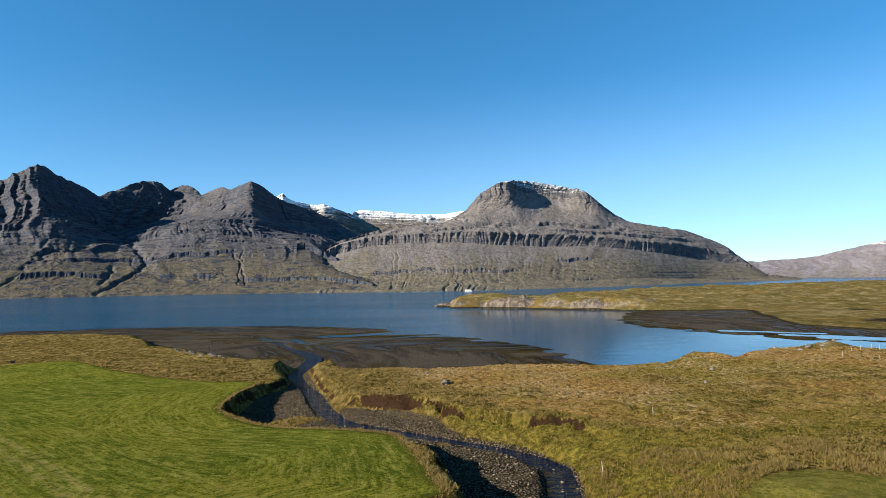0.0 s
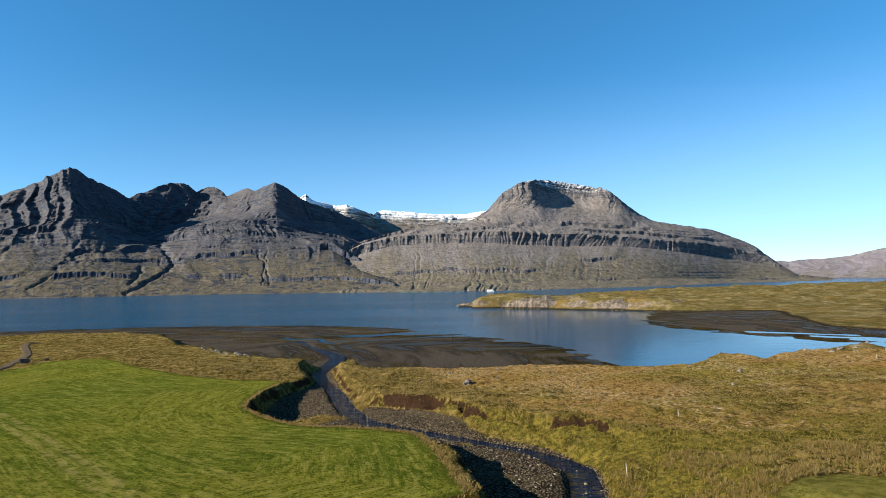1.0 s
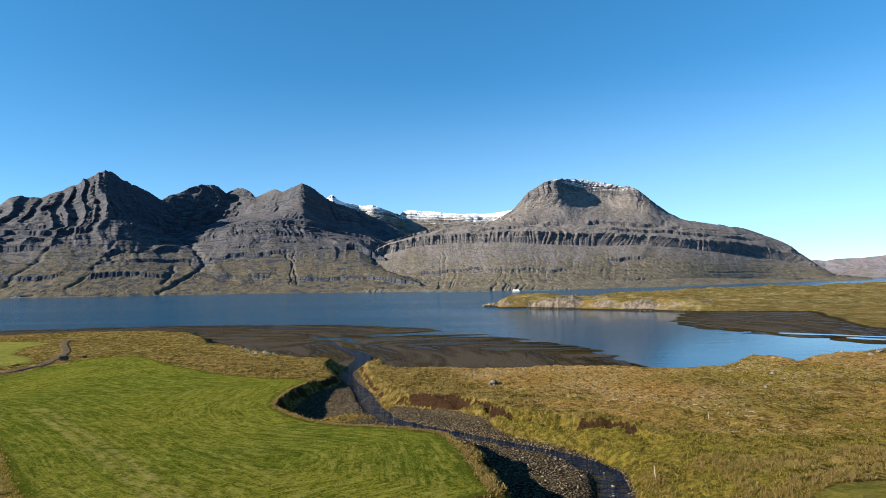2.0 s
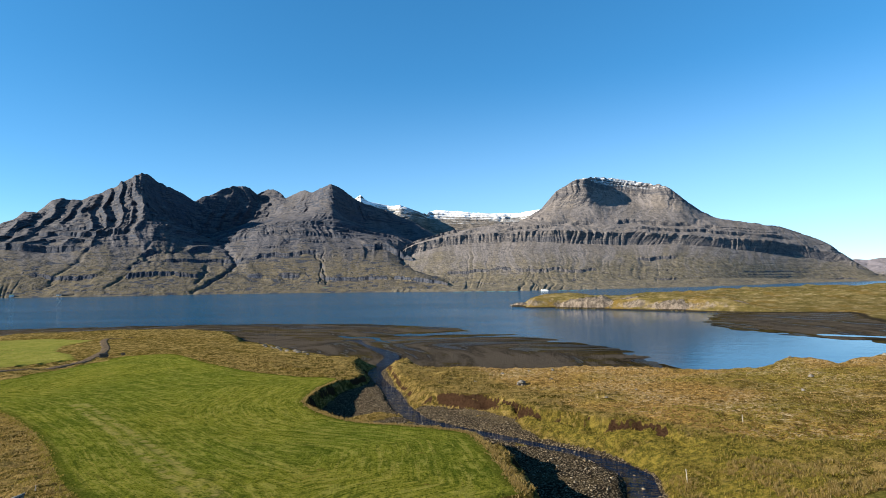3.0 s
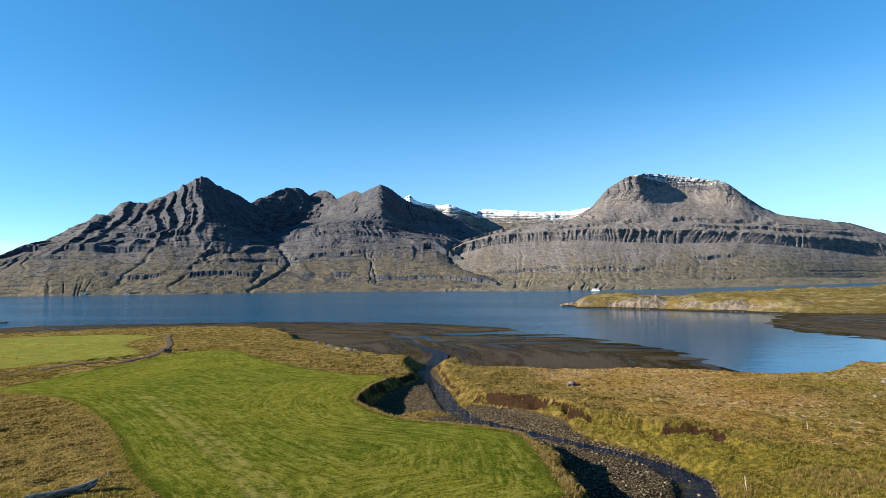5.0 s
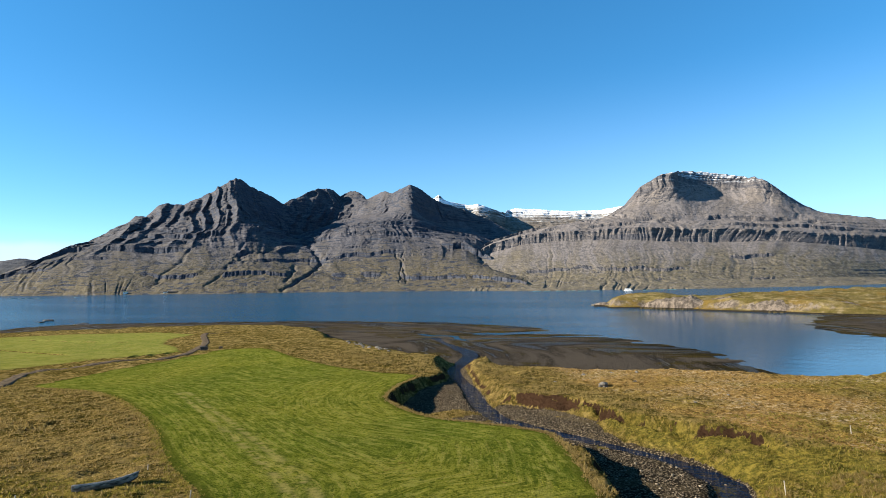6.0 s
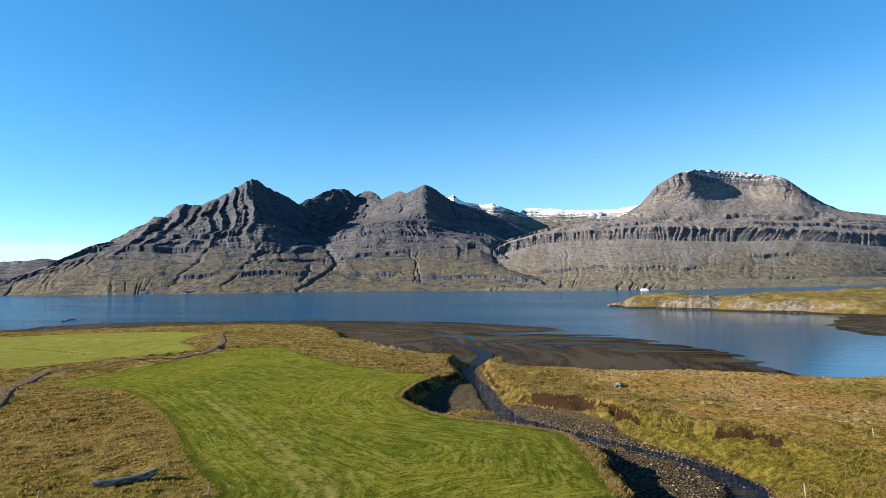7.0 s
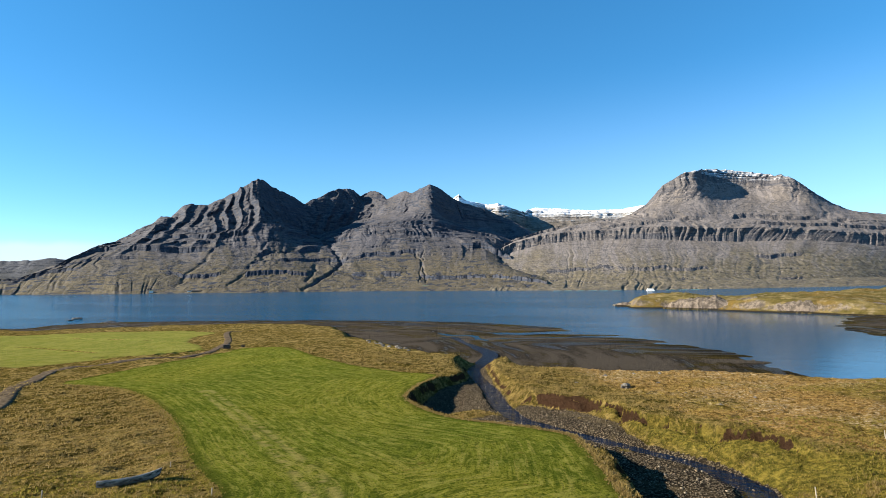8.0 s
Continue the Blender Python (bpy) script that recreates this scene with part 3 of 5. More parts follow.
MESA_TOP = [(-15.1, 600.0, 33.3), (-12.9, 800.0, 101.7), (-10.6, 1000.0, 194.8), (-5.5, 1200.0, 254.4), (-3.7, 1250.0, 273.5), (0.1, 1300.0, 291.6),
    (1.0, 1320.0, 317.6), (2.5, 1320.0, 357.8), (3.4, 1300.0, 401.3), (4.0, 1290.0, 432.5), (5.1, 1290.0, 462.7), (6.0, 1300.0, 489.4), (7.2, 1310.0,
    500.1), (7.9, 1480.0, 530.2), (9.5, 1600.0, 542.8), (11.5, 1620.0, 532.2), (12.9, 1560.0, 511.6), (14.2, 1420.0, 482.5), (15.0, 1360.0, 445.3),
    (15.8, 1330.0, 407.4), (16.5, 1300.0, 372.8), (17.4, 1280.0, 334.3), (18.5, 1240.0, 303.5), (20.5, 1150.0, 280.7), (23.0, 1050.0, 261.9), (24.2,
    1000.0, 242.8), (25.0, 940.0, 221.0), (26.4, 860.0, 191.0), (27.3, 760.0, 159.3), (28.1, 680.0, 109.9), (28.8, 620.0, 86.5), (29.7, 560.0, 31.4),
    (32.8, 600.0, 3.1)]
SNOW_TOP = [(-20.4, 2600.0, 454.8), (-17.7, 2500.0, 553.2), (-16.9, 2450.0, 592.7), (-16.1, 2400.0, 616.1), (-15.3, 2450.0, 581.7), (-14.0, 2600.0,
    575.2), (-12.8, 2600.0, 563.0), (-12.0, 2550.0, 564.0), (-10.6, 2600.0, 530.2), (-9.3, 2900.0, 532.8), (-9.0, 3200.0, 586.4), (-8.2, 3250.0,
    606.1), (-4.8, 3300.0, 590.9), (-2.5, 3300.0, 579.1), (0.4, 3300.0, 580.3), (2.2, 3200.0, 585.1), (4.5, 3200.0, 596.9), (6.8, 3200.0, 585.7)]
SNOW_FOOT = [(-20.4, 2000.0, 292.2), (-17.7, 2000.0, 298.5), (-15.1, 2050.0, 294.5), (-12.9, 2050.0, 286.4), (-10.6, 2100.0, 288.7), (-8.3, 2350.0,
    313.1), (-6.0, 2500.0, 330.4), (-3.7, 2600.0, 336.1), (1.0, 2700.0, 330.7), (6.8, 2700.0, 325.6)]
EAST_TOP = [(24.8, 2400.0, 64.1), (27.2, 2300.0, 106.7), (29.0, 2200.0, 123.8), (29.7, 2150.0, 113.8), (30.4, 2100.0, 124.3), (32.1, 2000.0, 127.9),
    (34.1, 1900.0, 146.1), (36.1, 1800.0, 186.0), (37.6, 1700.0, 213.4), (38.6, 1650.0, 231.5), (43.1, 1500.0, 305.3), (48.8, 1300.0, 325.8)]
FARWEST_TOP = [(-64.5, 1800.0, 115.5), (-60.3, 1800.0, 148.4), (-55.3, 1900.0, 167.3), (-54.4, 1900.0, 169.8), (-52.7, 2000.0, 185.0), (-51.2, 2100.0,
    170.8), (-49.1, 2200.0, 127.9), (-46.6, 2300.0, 74.9)]
DITCHES = [[(-224, 155), (-201, 151), (-170, 143)], [(-266, 184), (-258, 194), (-222, 189), (-191, 187)], [(-153, 131), (-143, 139), (-137, 154)]]
SCARP_FIELD = [(-30, 112), (-20, 102), (-8, 103), (-1, 96), (9, 79), (16, 72), (24, 65), (40, 62), (90, 50), (300, 40), (300, 160), (-35, 200)]
RILLS = [[(-140, 258), (-120, 262), (-105, 280), (-70, 268), (-55, 275), (-20, 290), (30, 300)], [(-150, 300), (-120, 290), (-95, 296), (-75, 280),
    (-62, 262)], [(-200, 320), (-160, 322), (-130, 310), (-105, 305), (-85, 285)], [(-130, 240), (-110, 250), (-95, 262), (-84, 272)]]
# rock whalebacks on the headland: x, y, half length, half width, turn, height
OUTCROPS = [(2, 596, 9, 7, -20, 4.5), (71, 546, 34, 15, -17, 11.5), (132, 507, 23, 11, -28, 9.0), (176, 500, 7, 24, 32, 9.5), (105, 552, 16, 8, -10, 11.0), (215, 560, 24, 6, -8, 5.0), (250, 620, 34, 7, -6, 7.0),
            (330, 640, 40, 7, -4, 6.5), (410, 560, 26, 6, 8, 6.0), (300, 760, 50, 8, -4, 9.0), (470, 820, 60, 9, 0, 9.0)]
POOLS = [[(150, 297), (158, 292), (166, 289), (176, 281), (186, 277)], [(168, 273), (175, 267), (185, 263), (198, 251), (240, 244), (330, 240)], [(176, 258), (190, 249), (215, 244)]]
HILLS = np.array([
    (-20, 39, 13.5), (-42, 33, 13.6), (-55, 59, 11.2), (-106, 76, 9.8), (-44, 67, 10.6), (-17, 72, 10.3), (-40, 100, 8.3),
    (-91, 141, 7.0), (-125, 120, 7.6), (-196, 156, 6.0), (-155, 191, 6.0), (-138, 243, 4.6), (-249, 268, 4.0), (-280, 194, 4.6),
    (-68, 149, 6.5), (-49, 149, 5.5), (-27, 141, 6.0), (0, 120, 8.0), (-12, 150, 6.3), (20, 149, 7.2), (38, 139, 8.0),
    (18, 94, 10.2), (23, 75, 12.0), (63, 138, 9.6), (89, 135, 11.0), (102, 131, 12.0), (56, 78, 13.0), (25, 42, 14.3),
    (26, 62, 11.8), (0, 0, 15.5), (-120, 0, 14.5), (200, 60, 15.0), (-400, 100, 6.0)], float)


def hill_weights():
    """Weights of a smooth sheet through the heights in HILLS."""
    p = HILLS[:, :2]
    a = np.hypot(p[:, None, 0] - p[None, :, 0], p[:, None, 1] - p[None, :, 1])
    return np.linalg.solve(a + 1.5 * np.eye(len(p)), HILLS[:, 2] - 9.0)


HILL_W = hill_weights()


def base_height(x, y):
    """Height of the grown-over land, before the stream and the coast cut into it."""
    z = np.full(np.shape(x), 9.0)
    for (hx, hy, _), w in zip(HILLS, HILL_W):
        z = z + w * np.hypot(x - hx, y - hy)
    return np.clip(z, 3.0, 22.0)


# ---- shape helpers ----
def lattice(i, j, k, seed):
    h = i * np.uint32(374761393) + j * np.uint32(668265263) + k * np.uint32(1274126177) + np.uint32(seed * 974634577 & 0xFFFFFFFF)
    h = (h ^ (h >> np.uint32(13))) * np.uint32(1103515245)
    return ((h ^ (h >> np.uint32(16))) & np.uint32(0xFFFF)) * np.float32(1 / 65535.0)


def smooth_noise(x, y, z=0.0, seed=0):
    """Value noise from -1 to 1; an axis given as a whole number costs nothing."""
    sides = []
    for q in (x, y, z):
        q = np.atleast_1d(np.asarray(q, float))
        i = np.floor(q)
        u = (q - i).astype(np.float32)
        i = i.astype(np.int64).astype(np.uint32)
        if q.size == 1 and u.flat[0] == 0:
            sides.append(((i, None),))
        else:
            u = u * u * u * (u * (u * 6 - 15) + 10)
            sides.append(((i, 1 - u), (i + np.uint32(1), u)))
    out = 0.0
    for i, u in sides[0]:
        for j, v in sides[1]:
            for k, w in sides[2]:
                term = lattice(i, j, k, seed)
                for f in (u, v, w):
                    if f is not None:
                        term = term * f
                out = out + term
    return (out * 2 - 1).astype(float)


def layered(x, y, z=0.0, octaves=4, seed=0, gain=0.5):
    out, amp, f, total = 0.0, 1.0, 1.0, 0.0
    for o in range(octaves):
        out = out + amp * smooth_noise(np.asarray(x) * f, np.asarray(y) * f, np.asarray(z) * f, seed + o)
        total, amp, f = total + amp, amp * gain, f * 2.03
    return out / total


def ease(v, lo, hi):
    t = np.clip((v - lo) / (hi - lo), 0, 1)
    return t * t * (3 - 2 * t)


def near_line(x, y, line):
    """Distance to a line of points, the place along it (in points) and the side (left is plus)."""
    best = np.full(x.shape, 1e9)
    along, side = np.zeros(x.shape), np.zeros(x.shape)
    for n in range(len(line) - 1):
        (ax, ay), (bx, by) = line[n][:2], line[n + 1][:2]
        dx, dy = bx - ax, by - ay
        t = np.clip(((x - ax) * dx + (y - ay) * dy) / (dx * dx + dy * dy), 0, 1)
        d = np.hypot(x - ax - t * dx, y - ay - t * dy)
        m = d < best
        best[m], along[m] = d[m], n + t[m]
        side[m] = np.sign(dx * (y - ay) - dy * (x - ax))[m]
    return best, along, side


def inside(x, y, ring):
    """Distance to the edge of a ring of points: plus inside, minus outside."""
    odd = np.zeros(x.shape, bool)
    for n in range(len(ring)):
        (ax, ay), (bx, by) = ring[n - 1][:2], ring[n][:2]
        if ay != by:
            odd ^= ((ay > y) != (by > y)) & (x < (bx - ax) * (y - ay) / (by - ay) + ax)
    d = near_line(x, y, list(ring) + [ring[0]])[0]
    return np.where(odd, d, -d)


def rounded(line, n=6):
    """More points along a smooth curve through those given."""
    p = np.array(line, float)
    q = np.vstack((2 * p[0] - p[1], p, 2 * p[-1] - p[-2]))
    out = []
    for a in range(1, len(q) - 2):
        for t in np.linspace(0, 1, n, endpoint=False):
            out.append(0.5 * (2 * q[a] + (q[a + 1] - q[a - 1]) * t + (2 * q[a - 1] - 5 * q[a] + 4 * q[a + 1] - q[a + 2]) * t * t + (3 * q[a] - q[a - 1] - 3 * q[a + 1] + q[a + 2]) * t ** 3))
    return np.vstack((out, p[-1]))


def mesh_of(name, verts, faces, mat, smooth=True):
    me = bpy.data.meshes.new(name)
    verts, faces = np.asarray(verts, np.float32), np.asarray(faces, np.int32)
    me.vertices.add(len(verts))
    me.vertices.foreach_set("co", verts.ravel())
    k = faces.shape[1]
    me.loops.add(faces.size)
    me.loops.foreach_set("vertex_index", faces.ravel())
    me.polygons.add(len(faces))
    me.polygons.foreach_set("loop_start", np.arange(0, faces.size, k, dtype=np.int32))
    me.polygons.foreach_set("use_smooth", np.full(len(faces), smooth))
    me.materials.append(mat)
    me.update(calc_edges=True)
    return me


def grid_faces(rows, cols):
    i = np.arange(rows * cols).reshape(rows, cols)
    return np.stack((i[:-1, :-1], i[:-1, 1:], i[1:, 1:], i[1:, :-1]), -1).reshape(-1, 4)


# ---- the near land, the coast and the headland ----
STREAM_CURVE = rounded(STREAM, 5)
MEADOW_CURVE = rounded(MEADOW, 3)


def stream_level(along, line):
    return np.interp(along, np.arange(len(line)), line[:, 2])


def land(x, y):
    """Height of the land at x, y and the masks of what covers it."""
    b = base_height(x, y)
    dm = np.maximum.reduce([inside(x, y, MEADOW_CURVE), inside(x, y, FAR_MEADOW), inside(x, y, NEAR_MEADOW)])
    mown = ease(dm, -0.5, 0.5) * ease(np.minimum.reduce([near_line(x, y, r)[0] for r in DITCHES]), 1.0, 1.8)
    wild = 1 - ease(dm, -2.5, 0.5)
    hum = 0.9 * layered(x / 16, y / 16, 0, 3, 5) + 0.6 * layered(x / 4.5, y / 4.5, 0, 3, 9) + 0.48 * layered(x / 1.4, y / 1.4, 0, 2, 12)
    right = ease(x - (y - 70) * -0.32, 0, 25)
    z = b + hum * wild * 0.55 + 0.10 * layered(x / 14, y / 14, 0, 3, 3)
    ditch = np.minimum.reduce([near_line(x, y, r)[0] for r in DITCHES])
    z = z - 0.9 * np.exp(-(ditch / 0.9) ** 2) + 0.35 * np.exp(-((ditch - 2.2) / 0.9) ** 2)
    # knolls of rock by the inner bay
    knoll = 0.0 * x
    for kx, ky, kr, kh in ((66, 143, 5, 0.5), (90, 141, 8, 0.4), (97, 139, 4.5, 1.5), (80, 142, 6, 0.2)):
        knoll = knoll + kh * np.exp(-((x - kx) ** 2 + (y - ky) ** 2) / kr ** 2)
    z = z + knoll * (1 + 0.5 * layered(x / 3, y / 3, 0, 3, 31))
    # scarp above the right bank
    ds, al, sd = near_line(x + 2.2 * layered(x / 4.5, y / 4.5, 0, 3, 41), y + 2.2 * layered(x / 4.5, y / 4.5, 0, 3, 42), SCARP)
    low = ease(-sd * ds, -0.25, 0.25) * np.exp(-ds / 5.0) * ease(al, 0.0, 0.6) * (1 - ease(al, len(SCARP) - 3, len(SCARP) - 1.2))
    z = z - 1.7 * low * (0.6 + 0.8 * ease(layered(x / 7, y / 7, 0, 2, 44), -0.3, 0.3))
    soil = np.exp(-((ds * -sd - 0.35) / 0.75) ** 2) * ease(al, 0.3, 1.2) * (1 - ease(al, 9, 11)) * ease(layered(x / 2.5, y / 2.5, 0, 3, 46), -0.5, -0.15)
    # the stream's valley
    dst, sal, _ = near_line(x, y, STREAM_CURVE)
    level = stream_level(sal, STREAM_CURVE)
    dv = inside(x, y, VALLEY) + 0.6 * layered(x / 4, y / 4, 0, 3, 51)
    east = ease(x + 0.22 * (y - 100), -12, 2) * (1 - ease(y, 92, 108))
    slope = 1.9 * (1 - east) + 0.33 * east
    floor = level + 0.48 + 0.20 * layered(x / 3, y / 3, 0, 3, 55) + 0.15 * layered(x / 9, y / 9, 0, 2, 57)
    floor = floor - 1.3 * np.exp(-((x + 35) ** 2 / 30 + (y - 103) ** 2 / 150))   # hollow under the cut bank, deepened so the bank's shadow reaches wider
    bank = floor + np.maximum(0, -dv) * slope + 3.0 * ease(sd * ds, -0.25, 0.2) * ease(al, 2.6, 3.2) * (1 - ease(al, len(SCARP) - 3, len(SCARP) - 1.2))
    cut = bank < z
    z = np.minimum(z, bank + 0.15 * np.clip(z - bank, 0, 1))
    width = 1.25 + 0.6 * ease(y, 74, 96) + 0.4 * layered(sal / 6, 0, 0, 2, 61)
    z = np.where(dst < 6, np.minimum(z, level - 0.40 + 0.75 * np.maximum(0, dst - width * 0.75) + 0.1 * layered(x / 1.2, y / 1.2, 0, 2, 63)), z)
    gravel = ease(dv, -0.6, 0.8) * ease(layered(x / 6, y / 6, 0, 3, 65) + 0.55, -0.2, 0.2)
    gravel = gravel * (1 - np.exp(-((x + 28) ** 2 / 40 + (y - 96) ** 2 / 30)))
    gravel = np.maximum(gravel, ease(dst, 2.3, 1.5))
    soil = np.maximum(soil, ease(-dv, 0.0, 0.6) * (1 - ease(-dv, 1.6, 2.4)) * (1 - east) * cut * 0.9 * ease(layered(x / 5, y / 5, 0, 2, 67), -0.35, 0.1))
    soil = np.maximum(soil, ease(-dv, -0.2, 0.3) * (1 - ease(-dv, 1.3, 1.8)) * ease(x, -18, -14) * (1 - ease(x, -4, 0)) * ease(y, 96, 99) * (1 - ease(y, 108, 111)))
    # coast: the turf ends in a low bank above the tidal flats
    dc = inside(x, y, COAST) + 1.5 * layered(x / 12, y / 12, 0, 3, 71)
    flat = np.maximum(inside(x, y, MUD), inside(x, y, INNER_MUD)) + 5 * layered(x / 30, y / 14, 0, 3, 73) * ease(y, 150, 220)
    tide = np.where(flat > 0, np.minimum(flat * 0.011, 0.55), flat * 0.06)
    tide = np.maximum(tide, -4) + ease(flat, -6, 6) * (0.12 * layered(x / 22, y / 9, 0, 4, 75) + 0.05 * layered(x / 5, y / 3, 0, 3, 77))
    wob = 3 * layered(x / 18, y / 18, 0, 2, 79)
    rill = np.minimum.reduce([near_line(x + wob, y + wob, r)[0] for r in RILLS])
    tide = tide - 0.42 * np.exp(-(rill / 1.8) ** 2) * (flat > -3) - 0.6 * np.exp(-(dst / 1.7) ** 2) * (y > 190) * (flat > -5)
    pool = np.minimum.reduce([near_line(x, y + 0.4 * wob, r)[0] for r in POOLS])
    tide = tide - 0.9 * np.exp(-(pool / 3.2) ** 2) * (flat > -3)
    coastal = z - 0.75 * np.maximum(0, -dc) - 0.8 * ease(-dc, -0.5, 1.5)
    on_land = coastal > tide
    z = np.where(on_land, coastal, tide)
    # headland across the bay
    dh = inside(x, y, HEADLAND) + 4 * layered(x / 30, y / 30, 0, 3, 81)
    crest = np.where(x < 165, 0.0, ease(x, 165, 205)) * (1 - ease(y, 440, 600))
    top = (9.0 + 5.0 * layered(x / 55, y / 55, 0, 2, 89)) * (1 - 0.86 * crest) * ease(dh, -1, 15) + 3.2 * ease(dh, 60, 420)
    rocky = layered(x / 60, y / 60, 0, 3, 83) * 1.6 + 1.1 * layered(x / 22, y / 14, 0, 3, 85) + 1.3 * layered(x / 9, y / 9, 0, 3, 87)
    head = np.where(dh > -4, 0.2 + top + rocky * ease(dh, 0, 30) * (1 - 0.85 * crest), -4.0)
    head = head * np.where(dh > 0, 1, ease(dh, -4, 0)) - 4 * (1 - ease(dh, -4, 0))
    stone = 0.0 * x
    for ox, oy, rx, ry, turn, oh in OUTCROPS:
        c, q = math.cos(radians(turn)), math.sin(radians(turn))
        u, v = (x - ox) * c + (y - oy) * q, (y - oy) * c - (x - ox) * q
        warp = 1 + 0.35 * layered(x / 9, y / 9, 0, 3, 95)
        dome = 1 - ((u / rx) ** 2 + (v / ry) ** 2) * warp
        hump = oh * np.sqrt(np.clip(dome, 0, 1)) * (1 + 0.22 * layered(u / 3.5, v / 14, 0, 3, 97))
        stone = np.maximum(stone, ease(dome, 0.0, 0.12) * (hump > head - 0.5))
        head = np.where(dome > 0, np.maximum(head, hump), head)
    far = head > z
    z = np.maximum(z, head)
    on_land = on_land | far
    mud = (~on_land).astype(float)
    heath = right * (1 - ease(layered(x / 25, y / 25, 0, 3, 91), 0.0, 0.5) * 0.5) * ease(inside(x, y, SCARP_FIELD), -2, 6)
    lush = np.clip(ease(-dv, -1, 2) * (1 - ease(-dv, 8, 16)) * east * (1 - 0.85 * ease(sd * ds, -0.5, 1.0)) + np.exp(-((y - 60 - 0.1 * x) / 7) ** 2) * ease(x, 16, 24) * 0.55 + 0.8 * np.exp(-((x + 40) ** 2 + (y - 38) ** 2) / 150) * ease(layered(x / 4, y / 4, 0, 2, 93), -0.3, 0.2), 0, 1)
    off = ~far & on_land
    return z, dict(mown=mown * off, swath=np.abs(dm), gravel=gravel * off * (y < 205), soil=soil * off, mud=mud, heath=heath * off, wheel=np.maximum(np.exp(-((near_line(x, y, WHEEL)[0] - 0.9) / 0.35) ** 2), 0) * off, lush=lush * off, rock=np.maximum(far, knoll > 0.5).astype(float), stone=stone * far, rill=np.minimum(rill, dst))


def spaced(core_lo, core_hi, step, lo, hi, grow, cap, cap_lo, cap_hi):
    """Grid lines: even in the core, wider and wider outside, but no wider than cap out to cap_lo and cap_hi."""
    core = np.arange(core_lo, core_hi + step / 2, step)
    left, right, s = [core[0]], [core[-1]], step
    while left[-1] > lo:
        s = min(s * grow, cap) if left[-1] > cap_lo else s * 1.06
        left.append(left[-1] - s)
    s = step
    while right[-1] < hi:
        s = min(s * grow, cap) if right[-1] < cap_hi else s * 1.06
        right.append(right[-1] + s)
    return np.concatenate((left[:0:-1], core, right[1:]))


def build_ground():
    xs, ys = spaced(-75, 75, 0.55, -2600, 2600, 1.03, 2.0, -300, 300), spaced(30, 160, 0.55, -900, 2300, 1.03, 2.0, 25, 640)
    gx, gy = np.meshgrid(xs, ys)
    z, masks = land(gx.ravel(), gy.ravel())
    verts = np.column_stack((gx.ravel(), gy.ravel(), z))
    faces = grid_faces(len(ys), len(xs))
    share = {k: v[faces].mean(1) for k, v in masks.items() if k in ("mown", "mud", "gravel", "rock")}
    low = verts[faces, 2].max(1) < -1.5
    kind = np.where(share["mud"] > 0.5, 3, np.where(share["gravel"] > 0.5, 2, np.where(share["mown"] > 0.5, 1, 0)))
    kind[(share["rock"] > 0.5) & (verts[faces, 1].mean(1) > 230)] = 4
    kind[(kind == 3) & (verts[faces, 1].mean(1) > 430) & (verts[faces, 0].mean(1) > -40)] = 4
    kind[low] = 9
    for n, name, label, cat in ((0, "ground", "rough autumn grassland in straw, olive and russet tones", "grassland"), (1, "meadow", "mown green hay meadow with curved swaths", "meadow"),
                                (2, "stream_bed", "grey gravel bed of a small stream", "gravel"), (3, "mudflat", "dark wet tidal mudflat with seaweed", "mudflat"),
                                (4, "headland", "low grassy headland with pale rock outcrops", "headland")):
        f = faces[kind == n]
        used, inv = np.unique(f, return_inverse=True)
        me = mesh_of(name, verts[used], inv.reshape(-1, 4), LAND)
        for key, v in masks.items():
            me.attributes.new(key, "FLOAT", "POINT").data.foreach_set("value", v[used].astype(np.float32))
        tagged(new(name, me), label, cat, kind="structure")


build_ground()

# ---- water ----
xs, ys = np.linspace(-7000, 7000, 57), np.linspace(-1500, 7500, 37)
gx, gy = np.meshgrid(xs, ys)
tagged(new("sea", mesh_of("sea", np.column_stack((gx.ravel(), gy.ravel(), 0 * gx.ravel())), grid_faces(37, 57), SEA)), "deep blue fjord water with fine ripples", "sea", kind="structure")


def build_stream():
    c = rounded(STREAM, 8)
    d = np.gradient(c[:, :2], axis=0)
    d /= np.hypot(d[:, 0], d[:, 1])[:, None]
    n = np.column_stack((-d[:, 1], d[:, 0]))
    rows = [np.column_stack((c[:, :2] + n * w, c[:, 2] + 0.0 * w)) for w in np.linspace(-3.0, 3.0, 9)]
    v = np.stack(rows, 1).reshape(-1, 3)
    tagged(new("stream", mesh_of("stream", v, grid_faces(len(c), 9), BROOK)), "narrow dark blue stream running over stones", "stream", kind="structure")


build_stream()


# ---- the mountains across the fjord ----
def shore_distance(b):
    at = np.arange(-72, 52.01, 0.5)
    d = np.interp(at, [s[0] for s in SHORE], [s[1] for s in SHORE])
    return np.interp(b, at, np.convolve(np.pad(d, 6, mode="edge"), np.ones(13) / 13, "valid"))


